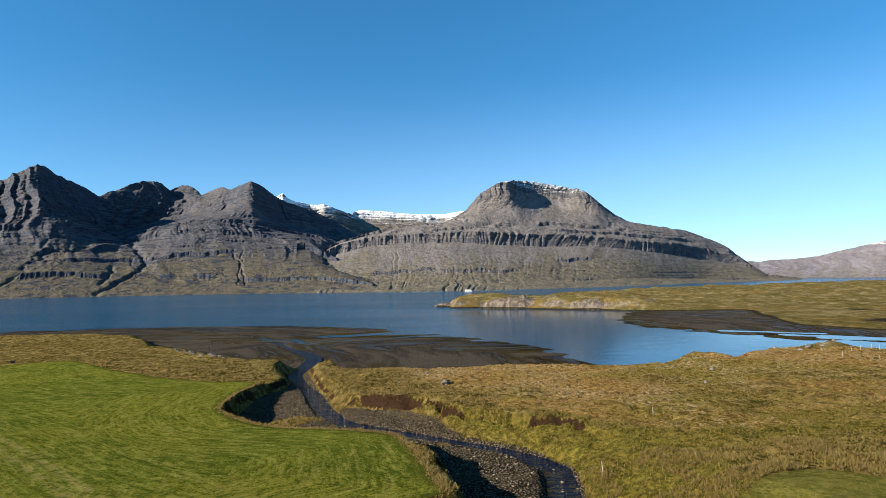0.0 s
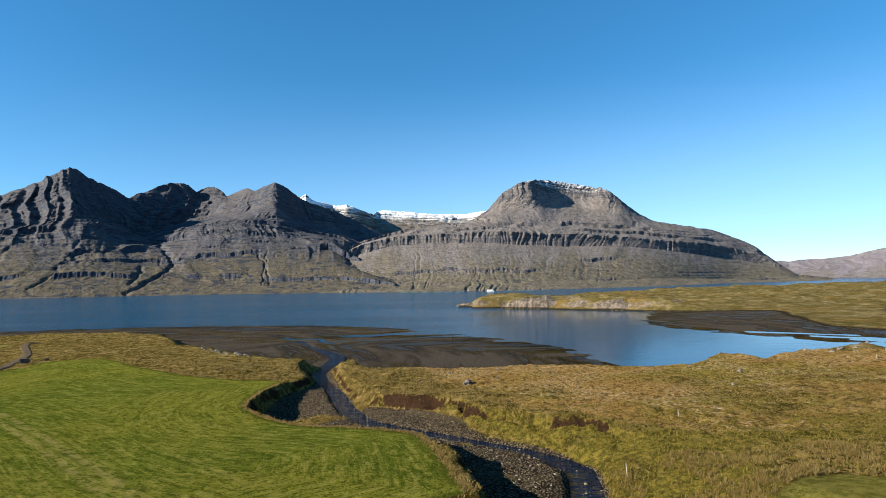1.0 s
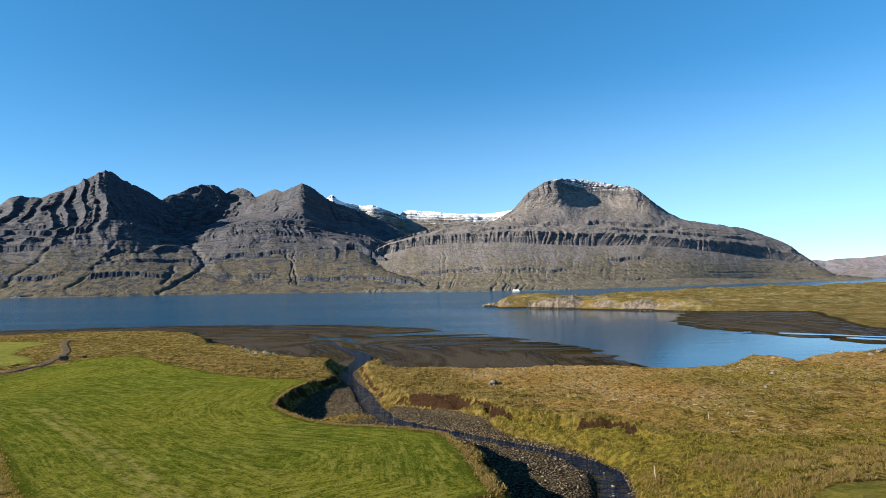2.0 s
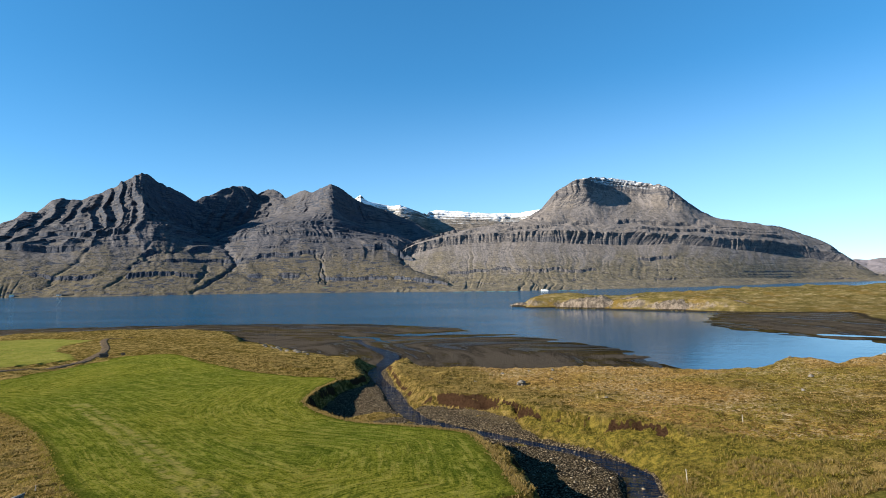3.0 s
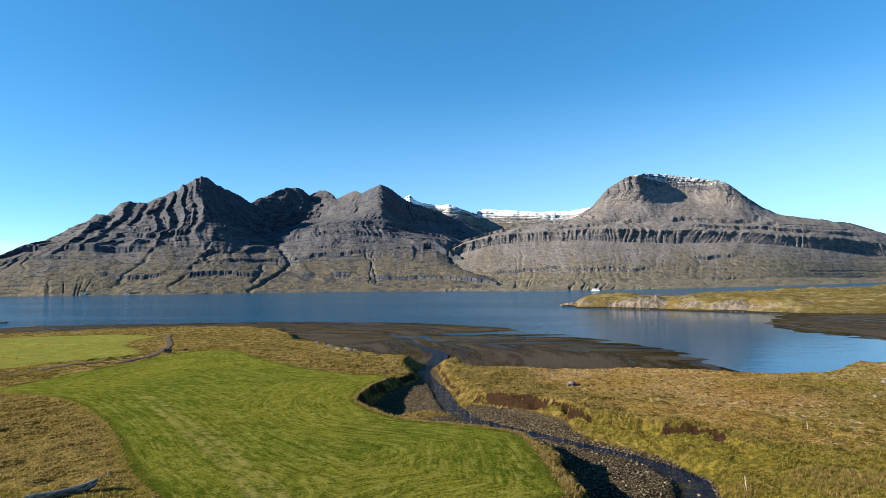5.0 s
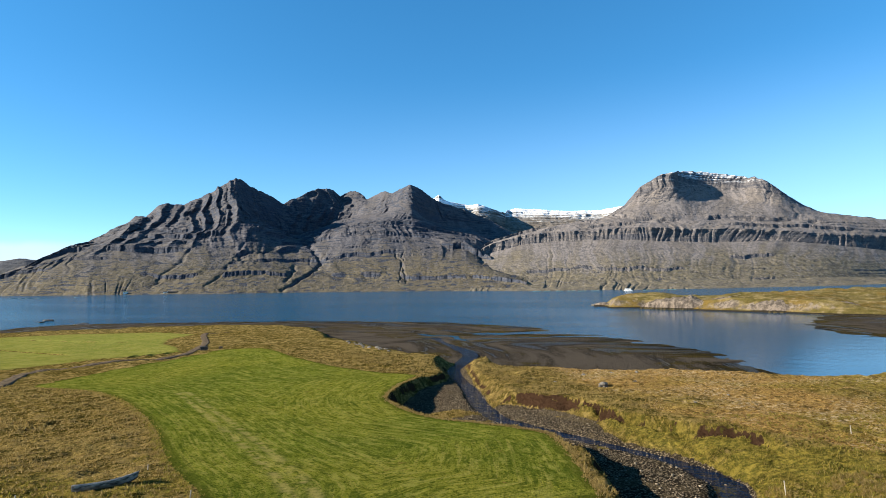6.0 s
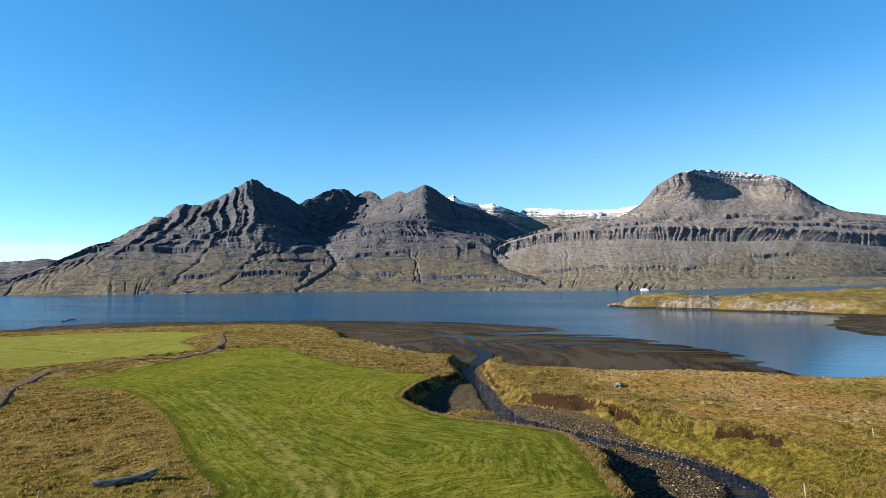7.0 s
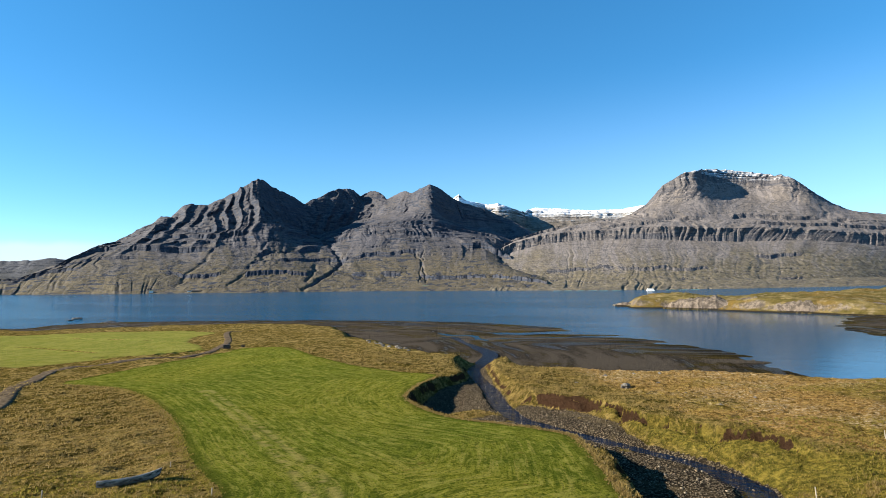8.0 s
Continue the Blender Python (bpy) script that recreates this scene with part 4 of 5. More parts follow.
def build_mountain(name, lines, bearings, rows, mat, rough, label, terrace=26.0, ledge=None, seed=0, first=None, ravines=(), left=None, ribs=(80, 150, 36, 52), calm_from=99.0, jag=0.0, shelves=(), columns=()):
    """A mountainside lofted through contour-like lines of (bearing, metres inland, height), from the shore to the crest and down behind,
    cut into basalt ledges and worn by gullies. rough: how strongly each line's stretch is worn. ledge: how strongly it is stepped.
    shelves: (line, height and, for some, the bearings) of walls that stand along a line. columns: (from line, to line, bareness) of tall walls cut into pillars."""
    b = np.arange(bearings[0], bearings[1], bearings[2])
    shore = shore_distance(b)
    dist, height = [], []
    if first is None:
        dist += [shore - 25, shore]
        height += [0 * b - 4, 0 * b + 0.3]
        rough, ledge = (0.0, 0.05) + tuple(rough), (0.0, 0.0) + tuple(ledge)
    for line in lines:
        a = np.array(line)
        inland, soft = np.interp(b, a[:, 0], a[:, 1]), 5 if line is lines[-1] else 13
        ramp = np.concatenate((np.arange(1, soft + 1), np.arange(soft - 1, 0, -1))) / soft ** 2
        dist.append(np.minimum(shore + np.convolve(np.pad(inland, soft - 1, mode="edge"), ramp, "valid"), 4850))
        height.append(np.interp(b, a[:, 0], a[:, 2]))
    dist += [np.minimum(dist[-1] + 120, 4900), np.minimum(dist[-1] + 600, 4950)]
    height += [height[-1] - 60, height[-1] * 0.3 - 40]
    rough, ledge = tuple(rough) + (0.3, 0.0), tuple(ledge) + (0.2, 0.0)
    west = ease(-b, left[0], left[1]) if left else 0 * b
    cuts = [np.linspace(0, 1, n, endpoint=False) for n in rows] + [np.array([0.0])]
    D, Z, W, L, S = [], [], [], [], []
    for k, t in enumerate(cuts):
        k1 = min(k + 1, len(dist) - 1)
        for q in t:
            D.append(dist[k] * (1 - q) + dist[k1] * q)
            Z.append(height[k] * (1 - q) + height[k1] * q)
            W.append(np.full(len(b), rough[k] * (1 - q) + rough[k1] * q))
            L.append(np.full(len(b), ledge[k] * (1 - q) + ledge[k1] * q))
            S.append(np.full(len(b), k + q))
    D, Z, W, L, S = (np.array(v) for v in (D, Z, W, L, S))
    B = np.radians(np.broadcast_to(b, D.shape))
    X, Y = D * np.sin(B), D * np.cos(B)
    # ribs and gullies run down the slope, so they vary along the face and little with height
    T = B * 2200 + 70 * layered(X / 300, Y / 300, Z / 300, 3, seed + 3) - 0.45 * west * Z
    W = W * (1 + 1.6 * west * (W < 0.3))
    calm = ease(b, calm_from, calm_from + 3.0) * (1 - ease(Z, 330, 420))   # terraced slopes, less worn
    W = W * (1 - 0.82 * calm)
    L = np.clip(L * (1 - 0.6 * west) + 0.55 * calm * ease(Z, 110, 170), 0, 1)
    rib = 1 - 2.0 * np.abs(layered(T / ribs[1], D / 1500, 0, 2, seed + 1))
    spur = 1 - 2.0 * np.abs(layered(T / ribs[3], D / 900, Z / 900, 3, seed + 5))
    spur = spur * ease(W, 0.08, 0.35)
    D = D - W * (ribs[0] * rib + ribs[2] * spur - ribs[0] * 0.5 + 22 * layered(X / 34, Y / 34, Z / 20, 4, seed + 9)) - np.minimum(W * 3, 1) * 5 * layered(T / 13, Z / 40, D / 90, 2, seed + 7)
    X, Y = D * np.sin(B), D * np.cos(B)
    Z = Z + W * 9 * layered(X / 70, Y / 70, Z / 50, 4, seed + 13) + np.minimum(W * 40, 1.0) * (1.5 * layered(X / 14, Y / 14, Z / 14, 3, seed + 17) + 3 * layered(X / 120, Y / 120, 0, 3, seed + 15))
    furrow = np.abs(layered(T / 34, Z / 500, D / 900, 3, seed + 11))
    Z = Z - np.minimum(W * 20, 1.0) * 4.4 * (1 - np.minimum(furrow * 6, 1)) * ease(layered(T / 200, D / 300, 0, 2, seed + 41), 0.0, 0.3)
    for points, depth, wide in ravines:
        rb = np.interp(D - shore, [p[1] for p in points], [p[0] for p in points])
        on = ease(D - shore, points[0][1] - 60, points[0][1] + 40) * (1 - ease(D - shore, points[-1][1] - 40, points[-1][1] + 60))
        Z = Z - depth * on * np.exp(-(((b - rb) + 0.35 * layered(D / 45, 0, 0, 3, seed + 19)) / wide) ** 2)
    if jag:
        Z = Z + jag * ease(Z, 400, 520) * (0.4 - np.abs(layered(T / 75, 0 * T, D / 500, 3, seed + 31))) * 2
    # beds of uneven thickness: soft ones lie back, hard ones stand as broken walls cut into pillars
    rng = np.random.default_rng(seed)
    bed = np.concatenate(([-60.0], -60 + np.cumsum(rng.uniform(0.35, 1.25, 120) * terrace)))
    hard = np.where(rng.uniform(0, 1, 121) > 0.3, rng.uniform(0.6, 1.0, 121), 0.2)
    tilt = Z + 0.012 * X + 9 * layered(X / 300, Y / 300, 0, 3, seed + 23) + 2.5 * layered(T / 45, 0, 0, 2, seed + 24)
    k = np.clip(np.searchsorted(bed, tilt) - 1, 0, 119)
    thick = bed[k + 1] - bed[k]
    fr = np.clip((tilt - bed[k]) / thick, 0, 1)
    brink = 0.78
    step = np.where(fr < brink, 0.42 * fr / brink, 0.42 + 0.58 * (fr - brink) / (1 - brink))
    firm = ease(layered(k * 7.3, T / 130, 0, 4, seed + 29, 0.65), -0.18, 0.22) * hard[k]
    strength = np.clip(L * 1.5, 0, 1) * firm
    Z = Z + strength * (step - fr) * thick
    wall = strength * ease(fr, brink - 0.06, brink + 0.03)
    notch = np.abs(layered(T / 17, k * 3.7, Z / 120, 3, seed + 33))
    D = D + wall * 9 * (1 - np.minimum(notch * 3.2, 1))
    for nth, (line, tall, *reach) in enumerate(shelves):
        at = S + 0.16 * layered(T / 150, 0, 0, 4, seed + 43 + nth) - line
        hold = ease(layered(T / 170, 3 * nth, 0, 4, seed + 47, 0.65), -0.15, 0.20) * tall
        if reach:
            hold = hold * ease(b, reach[0], reach[0] + 2) * (1 - ease(b, reach[1] - 2, reach[1]))
        Z = Z + hold * (ease(at, -0.022, 0.022) - np.clip((at + 0.6) / 1.2, 0, 1))
        rim = ease(at, -0.035, -0.02) * (1 - ease(at, 0.02, 0.03)) * hold / tall
        wall = np.maximum(wall, rim * 0.7)
        D = D + rim * 6 * (1 - np.minimum(3 * np.abs(layered(T / 24, nth, 0, 3, seed + 49)), 1))
    for lo, hi, bare in columns:
        stand = ease(S, lo - 0.03, lo + 0.04) * (1 - ease(S, hi - 0.04, hi + 0.12))
        cleft = 1 - np.minimum(2.6 * np.abs(layered(T / 38, Z / 260, 0, 2, seed + 51)), 1)
        crack = 1 - np.minimum(2.6 * np.abs(layered(T / 15, Z / 160, 0, 2, seed + 53)), 1)
        D = D + stand * (9 * cleft * ease(layered(T / 120, 0, 0, 2, seed + 55), -0.5, 0.3) + 3.5 * crack)
        wall = np.maximum(wall, stand * (bare + 0.5 * cleft))
    X, Y = D * np.sin(B), D * np.cos(B)
    Z = Z + np.minimum(L * 2, 1) * 0.7 * layered(X / 9, Y / 9, Z / 9, 2, seed + 37)
    run = np.gradient(D, axis=0)
    cliff = np.maximum(wall * 0.9, ease(np.gradient(Z, axis=0) / np.where(np.abs(run) < 0.5, 0.5, run), 0.62, 1.05))
    v = np.column_stack((X.ravel(), Y.ravel(), Z.ravel()))
    me = mesh_of(name, v, grid_faces(len(D), len(b)), mat)
    for key, val in (("cliff", cliff), ("along", T)):
        me.attributes.new(key, "FLOAT", "POINT").data.foreach_set("value", val.ravel().astype(np.float32))
    tagged(new(name, me), label, "mountain", kind="structure")


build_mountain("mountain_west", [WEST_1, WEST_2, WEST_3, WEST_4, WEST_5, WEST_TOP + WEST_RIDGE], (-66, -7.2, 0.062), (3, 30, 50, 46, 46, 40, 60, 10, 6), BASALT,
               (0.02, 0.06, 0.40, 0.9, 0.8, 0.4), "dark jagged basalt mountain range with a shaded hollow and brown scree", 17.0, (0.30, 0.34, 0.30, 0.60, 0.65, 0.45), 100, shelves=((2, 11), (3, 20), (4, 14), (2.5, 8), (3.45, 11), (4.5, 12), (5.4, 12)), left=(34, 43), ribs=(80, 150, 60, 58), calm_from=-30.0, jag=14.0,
               ravines=((((-31.9, 40), (-30.9, 90), (-30.3, 140), (-29.2, 230), (-28.0, 330), (-28.4, 430), (-29.6, 640), (-30.0, 850)), 10, 0.22), (((-31.6, 120), (-30.6, 300)), 7, 0.2),
                        (((-19.6, 130), (-20.0, 300), (-20.6, 420)), 5, 0.10), (((-20.3, 130), (-20.1, 300), (-19.7, 420)), 4, 0.09),
                        (((-39.0, 60), (-37.0, 220), (-35.6, 420), (-34.2, 640)), 5, 0.18), (((-43.5, 80), (-41.0, 280), (-39.4, 520), (-38.4, 760)), 5, 0.2), (((-11.8, 400), (-11.1, 640)), 12, 0.26)))
build_mountain("mountain_mesa", [MESA_1, MESA_2, MESA_3, MESA_4, MESA_5, MESA_TOP], (-15.0, 32.8, 0.066), (3, 24, 60, 44, 34, 34, 54, 10, 6), MESA_ROCK,
               (0.015, 0.012, 0.34, 0.07, 0.12, 0.5), "flat-topped basalt mountain with banded cliffs and pale scree slopes", 16.0, (0.45, 0.06, 0.12, 0.60, 0.16, 0.9), 200, shelves=((5, 14), (4.45, 11), (2.62, 7, 9.0, 27.0), (2.2, 4, -14.0, 9.0)), columns=((3, 4, 0.2), (6.5, 6.97, 0.6)), ribs=(22, 150, 40, 36))
build_mountain("mountain_snowy", [SNOW_FOOT, SNOW_TOP], (-20.0, 6.8, 0.08), (60, 8, 5), BASALT_SNOW, (0.5, 0.3), "distant plateau mountain covered in fresh snow", 34.0, (0.8, 0.6), 300, first=1)
EAST_FOOT = [(20.0, 1700, -2.0), (32.0, 1000, -2.0), (50.0, 500, -2.0)]
build_mountain("hill_east", [EAST_FOOT, EAST_TOP], (24.8, 48.0, 0.1), (60, 8, 5), FAR_HAZED_ROCK, (0.1, 0.12), "long purple-brown hillside far across the water", 22.0, (0.5, 0.4), 400, first=1)
FARWEST_FOOT = [(-66.0, 1000, -2.0), (-46.0, 1500, -2.0)]
build_mountain("hill_west", [FARWEST_FOOT, FARWEST_TOP], (-64.0, -47.0, 0.1), (50, 8, 5), FAR_HAZED_DARK, (0.15, 0.15), "low dark blue-grey hill far out along the fjord", 22.0, (0.4, 0.4), 500, first=1)


# ---- materials of things ----
def plain(name, a, b, scale, rough=0.8, relief=0.3, depth=0.02, stretch=(1, 1, 1), spec=0.25):
    """A worn two-tone surface with grain."""
    m, nt, s = material(name, rough, spec)
    t = nt.nodes.new("ShaderNodeTexCoord")
    v = nt.nodes.new("ShaderNodeVectorMath")
    v.operation = "MULTIPLY"
    nt.links.new(t.outputs["Object"], v.inputs[0])
    v.inputs[1].default_value = stretch
    n, w = grain(nt, scale, 6, 0.65, v.outputs[0]), grain(nt, scale * 0.23, 3, 0.5, v.outputs[0])
    col = blend(nt, band(nt, n, 0.35, 0.65), a, b)
    col = blend(nt, band(nt, w, 0.5, 0.7, 0, 0.5), col, tuple(c * 0.6 for c in a))
    put(nt, s.inputs["Base Color"], col)
    bump(nt, s, n, relief, depth)
    return m


def island_material(name, colours, rough=0.9, thin=True):
    """One colour for each loose piece of a joined mesh, picked at random."""
    m, nt, s = material(name, rough, 0.02)
    g = nt.nodes.new("ShaderNodeNewGeometry")
    r = nt.nodes.new("ShaderNodeValToRGB")
    r.color_ramp.interpolation = "CONSTANT"
    for n, c in enumerate(colours):
        e = r.color_ramp.elements[n] if n < 2 else r.color_ramp.elements.new(n / len(colours))
        e.position, e.color = n / len(colours), (*c, 1)
    nt.links.new(g.outputs["Random Per Island"], r.inputs[0])
    f = grain(nt, 3.0, 4, 0.6)
    if thin:
        lit, both = nt.nodes.new("ShaderNodeBsdfTranslucent"), nt.nodes.new("ShaderNodeMixShader")
        nt.links.new(r.outputs[0], lit.inputs["Color"])
        both.inputs[0].default_value = 0.5
        nt.links.new(s.outputs[0], both.inputs[1]), nt.links.new(lit.outputs[0], both.inputs[2])
        nt.links.new(both.outputs[0], nt.nodes["Material Output"].inputs["Surface"])
    put(nt, s.inputs["Base Color"], blend(nt, band(nt, f, 0.4, 0.7, 0, 0.45), r.outputs[0], tuple(sum(c[k] for c in colours) / len(colours) * 0.6 for k in range(3))))
    return m


STRAW = island_material("straw_blades", [(0.300, 0.215, 0.080), (0.265, 0.185, 0.062), (0.215, 0.150, 0.044), (0.350, 0.262, 0.115), (0.170, 0.130, 0.034), (0.240, 0.165, 0.055)])
GREENERY = island_material("green_blades", [(0.173, 0.156, 0.025), (0.281, 0.219, 0.046), (0.107, 0.105, 0.018), (0.314, 0.231, 0.070), (0.206, 0.159, 0.031)])
RUSSET = island_material("russet_blades", [(0.256, 0.149, 0.045), (0.333, 0.219, 0.068), (0.186, 0.102, 0.030), (0.621, 0.440, 0.245), (0.256, 0.182, 0.039)])
COBBLE = island_material("cobble", [(0.104, 0.083, 0.056), (0.158, 0.128, 0.088), (0.225, 0.188, 0.136), (0.070, 0.057, 0.040), (0.145, 0.108, 0.068)], 0.9, False)
BOULDER = plain("boulder_rock", (0.080, 0.070, 0.056), (0.165, 0.148, 0.122), 3.0, 0.9, 0.6, 0.06)
SKERRY = plain("skerry_rock", (0.022, 0.020, 0.018), (0.05, 0.045, 0.038), 1.0, 0.7, 0.6, 0.2)
POST_WOOD = plain("post_wood", (0.24, 0.21, 0.16), (0.36, 0.32, 0.25), 9.0, 0.85, 0.4, 0.01, (1, 1, 0.15))
HULL_PAINT = plain("hull_paint", (0.044, 0.037, 0.029), (0.330, 0.290, 0.230), 6.0, 0.85, 0.3, 0.01, (0.3, 1, 1))
HULL_BARE = plain("hull_bare_wood", (0.16, 0.14, 0.12), (0.46, 0.42, 0.37), 6.0, 0.85, 0.4, 0.01, (0.15, 1, 1))
STERN_WHITE = plain("stern_white_paint", (0.42, 0.42, 0.42), (0.60, 0.60, 0.58), 5.0, 0.6, 0.3, 0.01)
TARRED = plain("tarred_wood", (0.02, 0.018, 0.016), (0.05, 0.045, 0.04), 6.0, 0.8, 0.4, 0.01)
CULVERT = plain("culvert_stone", (0.045, 0.038, 0.032), (0.095, 0.08, 0.066), 3.0, 0.9, 0.7, 0.05)
TRACK_DIRT = plain("track_gravel", (0.060, 0.045, 0.030), (0.128, 0.098, 0.066), 1.4, 0.95, 0.3, 0.03, (1, 1, 1), 0.0)
WHITE_WALL = plain("white_wall", (0.70, 0.70, 0.68), (0.80, 0.80, 0.78), 0.7, 0.7, 0.1, 0.01)
GREEN_ROOF = plain("green_roof", (0.06, 0.09, 0.06), (0.10, 0.13, 0.09), 0.7, 0.6, 0.1, 0.01)
GREY_WALL = plain("grey_wall", (0.30, 0.29, 0.27), (0.42, 0.41, 0.38), 0.7, 0.8, 0.1, 0.01)
DARK_GLASS = plain("dark_window", (0.02, 0.025, 0.03), (0.03, 0.035, 0.04), 1.0, 0.2, 0.0, 0.01, spec=0.5)
PEN_PLASTIC = plain("pen_plastic", (0.05, 0.12, 0.125), (0.09, 0.17, 0.17), 0.5, 0.5, 0.1, 0.01)


def part(name, bm, mat, parent=None, label=""):
    me = bpy.data.meshes.new(name)
    bm.to_mesh(me)
    bm.free()
    me.materials.append(mat)
    ob = new(name, me)
    ob.parent = parent
    if label:
        ob["label"] = label
    return ob


def box(bm, lo, hi, turn=None, bevel=0.0):
    got = bmesh.ops.create_cube(bm, size=1.0)["verts"]
    c, s = [(a + b) / 2 for a, b in zip(lo, hi)], [b - a for a, b in zip(lo, hi)]
    m = Matrix.Translation(c) @ Matrix.Diagonal((*s, 1))
    bmesh.ops.transform(bm, matrix=(turn @ m) if turn else m, verts=got)
    if bevel:
        bmesh.ops.bevel(bm, geom=list({e for v in got for e in v.link_edges}), offset=bevel, segments=1, affect="EDGES")
    return got


def ground_z(x, y):
    return float(land(np.array([float(x)]), np.array([float(y)]))[0][0])


# ---- the track ----
def build_track():
    c = rounded(TRACK, 8)
    d = np.gradient(c, axis=0)
    d /= np.hypot(d[:, 0], d[:, 1])[:, None]
    n = np.column_stack((-d[:, 1], d[:, 0]))
    offs = np.linspace(-1.5, 1.5, 9)
    edge = 1 + 0.18 * layered(c[:, 0] / 3, c[:, 1] / 3, 0, 2, 601)
    pts = np.stack([c + n * (w * edge)[:, None] for w in offs], 1)
    z = land(pts[..., 0].ravel(), pts[..., 1].ravel())[0].reshape(pts.shape[:2])
    z = z.mean(1, keepdims=True) * 0.6 + z * 0.4
    rut = 0.19 - 0.06 * (np.exp(-((np.abs(offs) - 0.65) / 0.3) ** 2)) - 0.30 * (np.abs(offs) > 1.4)
    v = np.column_stack((pts.reshape(-1, 2), (z + rut).ravel()))
    tagged(new("road", mesh_of("road", v, grid_faces(len(c), 9), TRACK_DIRT)), "winding brown gravel farm track through the grass", "track", kind="structure")


build_track()


# ---- the rowing boat in the grass ----
def build_boat():
    """An open clinker boat, 4.6 m long, lying in the grass; x runs from stern to bow."""
    boat = new("rowing_boat")
    half, n, strakes = 2.3, 18, 5

    def rib(u, w, lift=0.0):
        # u along from -1 to 1, w from keel 0 to gunwale 1
        fine = (1 - max(0, u) ** 2.6) * (1 - 0.45 * max(0, -u) ** 3)
        beam = 0.72 * fine * math.sin(min(1, w * 1.12) * math.pi / 2) ** 0.75
        keel = 0.10 + 0.42 * max(0, u) ** 3 + 0.10 * max(0, -u) ** 3
        sheer = 0.62 + 0.34 * max(0, u) ** 2 + 0.16 * max(0, -u) ** 2
        return Vector((u * half + 0.18 * max(0, u) ** 3 * w, beam + lift, keel + (sheer - keel) * w ** 1.25))

    for side in (1, -1):
        for s in range(strakes):
            bm = bmesh.new()
            lo, hi = s / strakes, (s + 1) / strakes + 0.03
            rows = []
            for i in range(n + 1):
                u = -1 + 2 * i / n
                a, b = rib(u, lo, 0.022), rib(u, min(1, hi), 0.0)
                quad = [a, b, b - Vector((0, 0.022, 0)), a - Vector((0, 0.022, 0))]
                rows.append([bm.verts.new((q.x, side * max(q.y, 0.004), q.z)) for q in quad])
            for r, q in zip(rows, rows[1:]):
                for k in range(4):
                    bm.faces.new((r[k], r[(k + 1) % 4], q[(k + 1) % 4], q[k]))
            bm.faces.new(rows[0]), bm.faces.new(rows[-1])
            bmesh.ops.recalc_face_normals(bm, faces=bm.faces)
            part("strake", bm, HULL_PAINT if s > 1 else HULL_BARE, boat)
        bm = bmesh.new()
        rows = []
        for i in range(n + 1):
            q = rib(-1 + 2 * i / n, 1.0)
            y = side * max(q.y, 0.01)
            rows.append([bm.verts.new((q.x, y + a * side, q.z + b)) for a, b in ((-0.05, -0.03), (0.045, -0.03), (0.045, 0.035), (-0.05, 0.035))])
        for r, q in zip(rows, rows[1:]):
            for k in range(4):
                bm.faces.new((r[k], r[(k + 1) % 4], q[(k + 1) % 4], q[k]))
        bm.faces.new(rows[0]), bm.faces.new(rows[-1])
        bmesh.ops.recalc_face_normals(bm, faces=bm.faces)
        part("gunwale", bm, HULL_BARE, boat, "weathered grey wooden gunwale")
    for u in (-0.5, 0.0, 0.42):
        q = rib(u, 0.72)
        bm = bmesh.new()
        box(bm, (q.x - 0.12, -q.y, q.z - 0.02), (q.x + 0.12, q.y, q.z + 0.02), bevel=0.006)
        part("thwart", bm, HULL_BARE, boat)
    bm = bmesh.new()
    ring = [rib(-1, w / 8) for w in range(9)]
    f = [bm.verts.new((-half - 0.02, q.y, q.z)) for q in ring] + [bm.verts.new((-half - 0.02, -q.y, q.z)) for q in reversed(ring)]
    face = bm.faces.new(f)
    got = bmesh.ops.extrude_face_region(bm, geom=[face])["geom"]
    bmesh.ops.translate(bm, vec=(0.05, 0, 0), verts=[v for v in got if isinstance(v, bmesh.types.BMVert)])
    bmesh.ops.recalc_face_normals(bm, faces=bm.faces)
    part("transom", bm, STERN_WHITE, boat, "peeling white painted transom")
    bm = bmesh.new()
    rows = []
    for i in range(n + 1):
        q = rib(-1 + 2 * i / n, 0.0)
        rows.append([bm.verts.new((q.x, a, q.z + b)) for a, b in ((-0.03, -0.09), (0.03, -0.09), (0.03, 0.03), (-0.03, 0.03))])
    top = rib(1, 1.0)
    rows.append([bm.verts.new((top.x + a, b, top.z + 0.06)) for a, b in ((0.05, -0.03), (0.05, 0.03), (-0.02, 0.03), (-0.02, -0.03))])
    for r, q in zip(rows, rows[1:]):
        for k in range(4):
            bm.faces.new((r[k], r[(k + 1) % 4], q[(k + 1) % 4], q[k]))
    bm.faces.new(rows[0]), bm.faces.new(rows[-1])
    bmesh.ops.recalc_face_normals(bm, faces=bm.faces)
    part("keel", bm, TARRED, boat, "dark tarred keel and stem")
    boat.matrix_world = pose(-39.6, 36.6, ground_z(-39.6, 36.6) + 0.02, -14, -2, 44)
    tagged(boat, "old weathered grey wooden rowing boat lying in long grass", "boat")


build_boat()


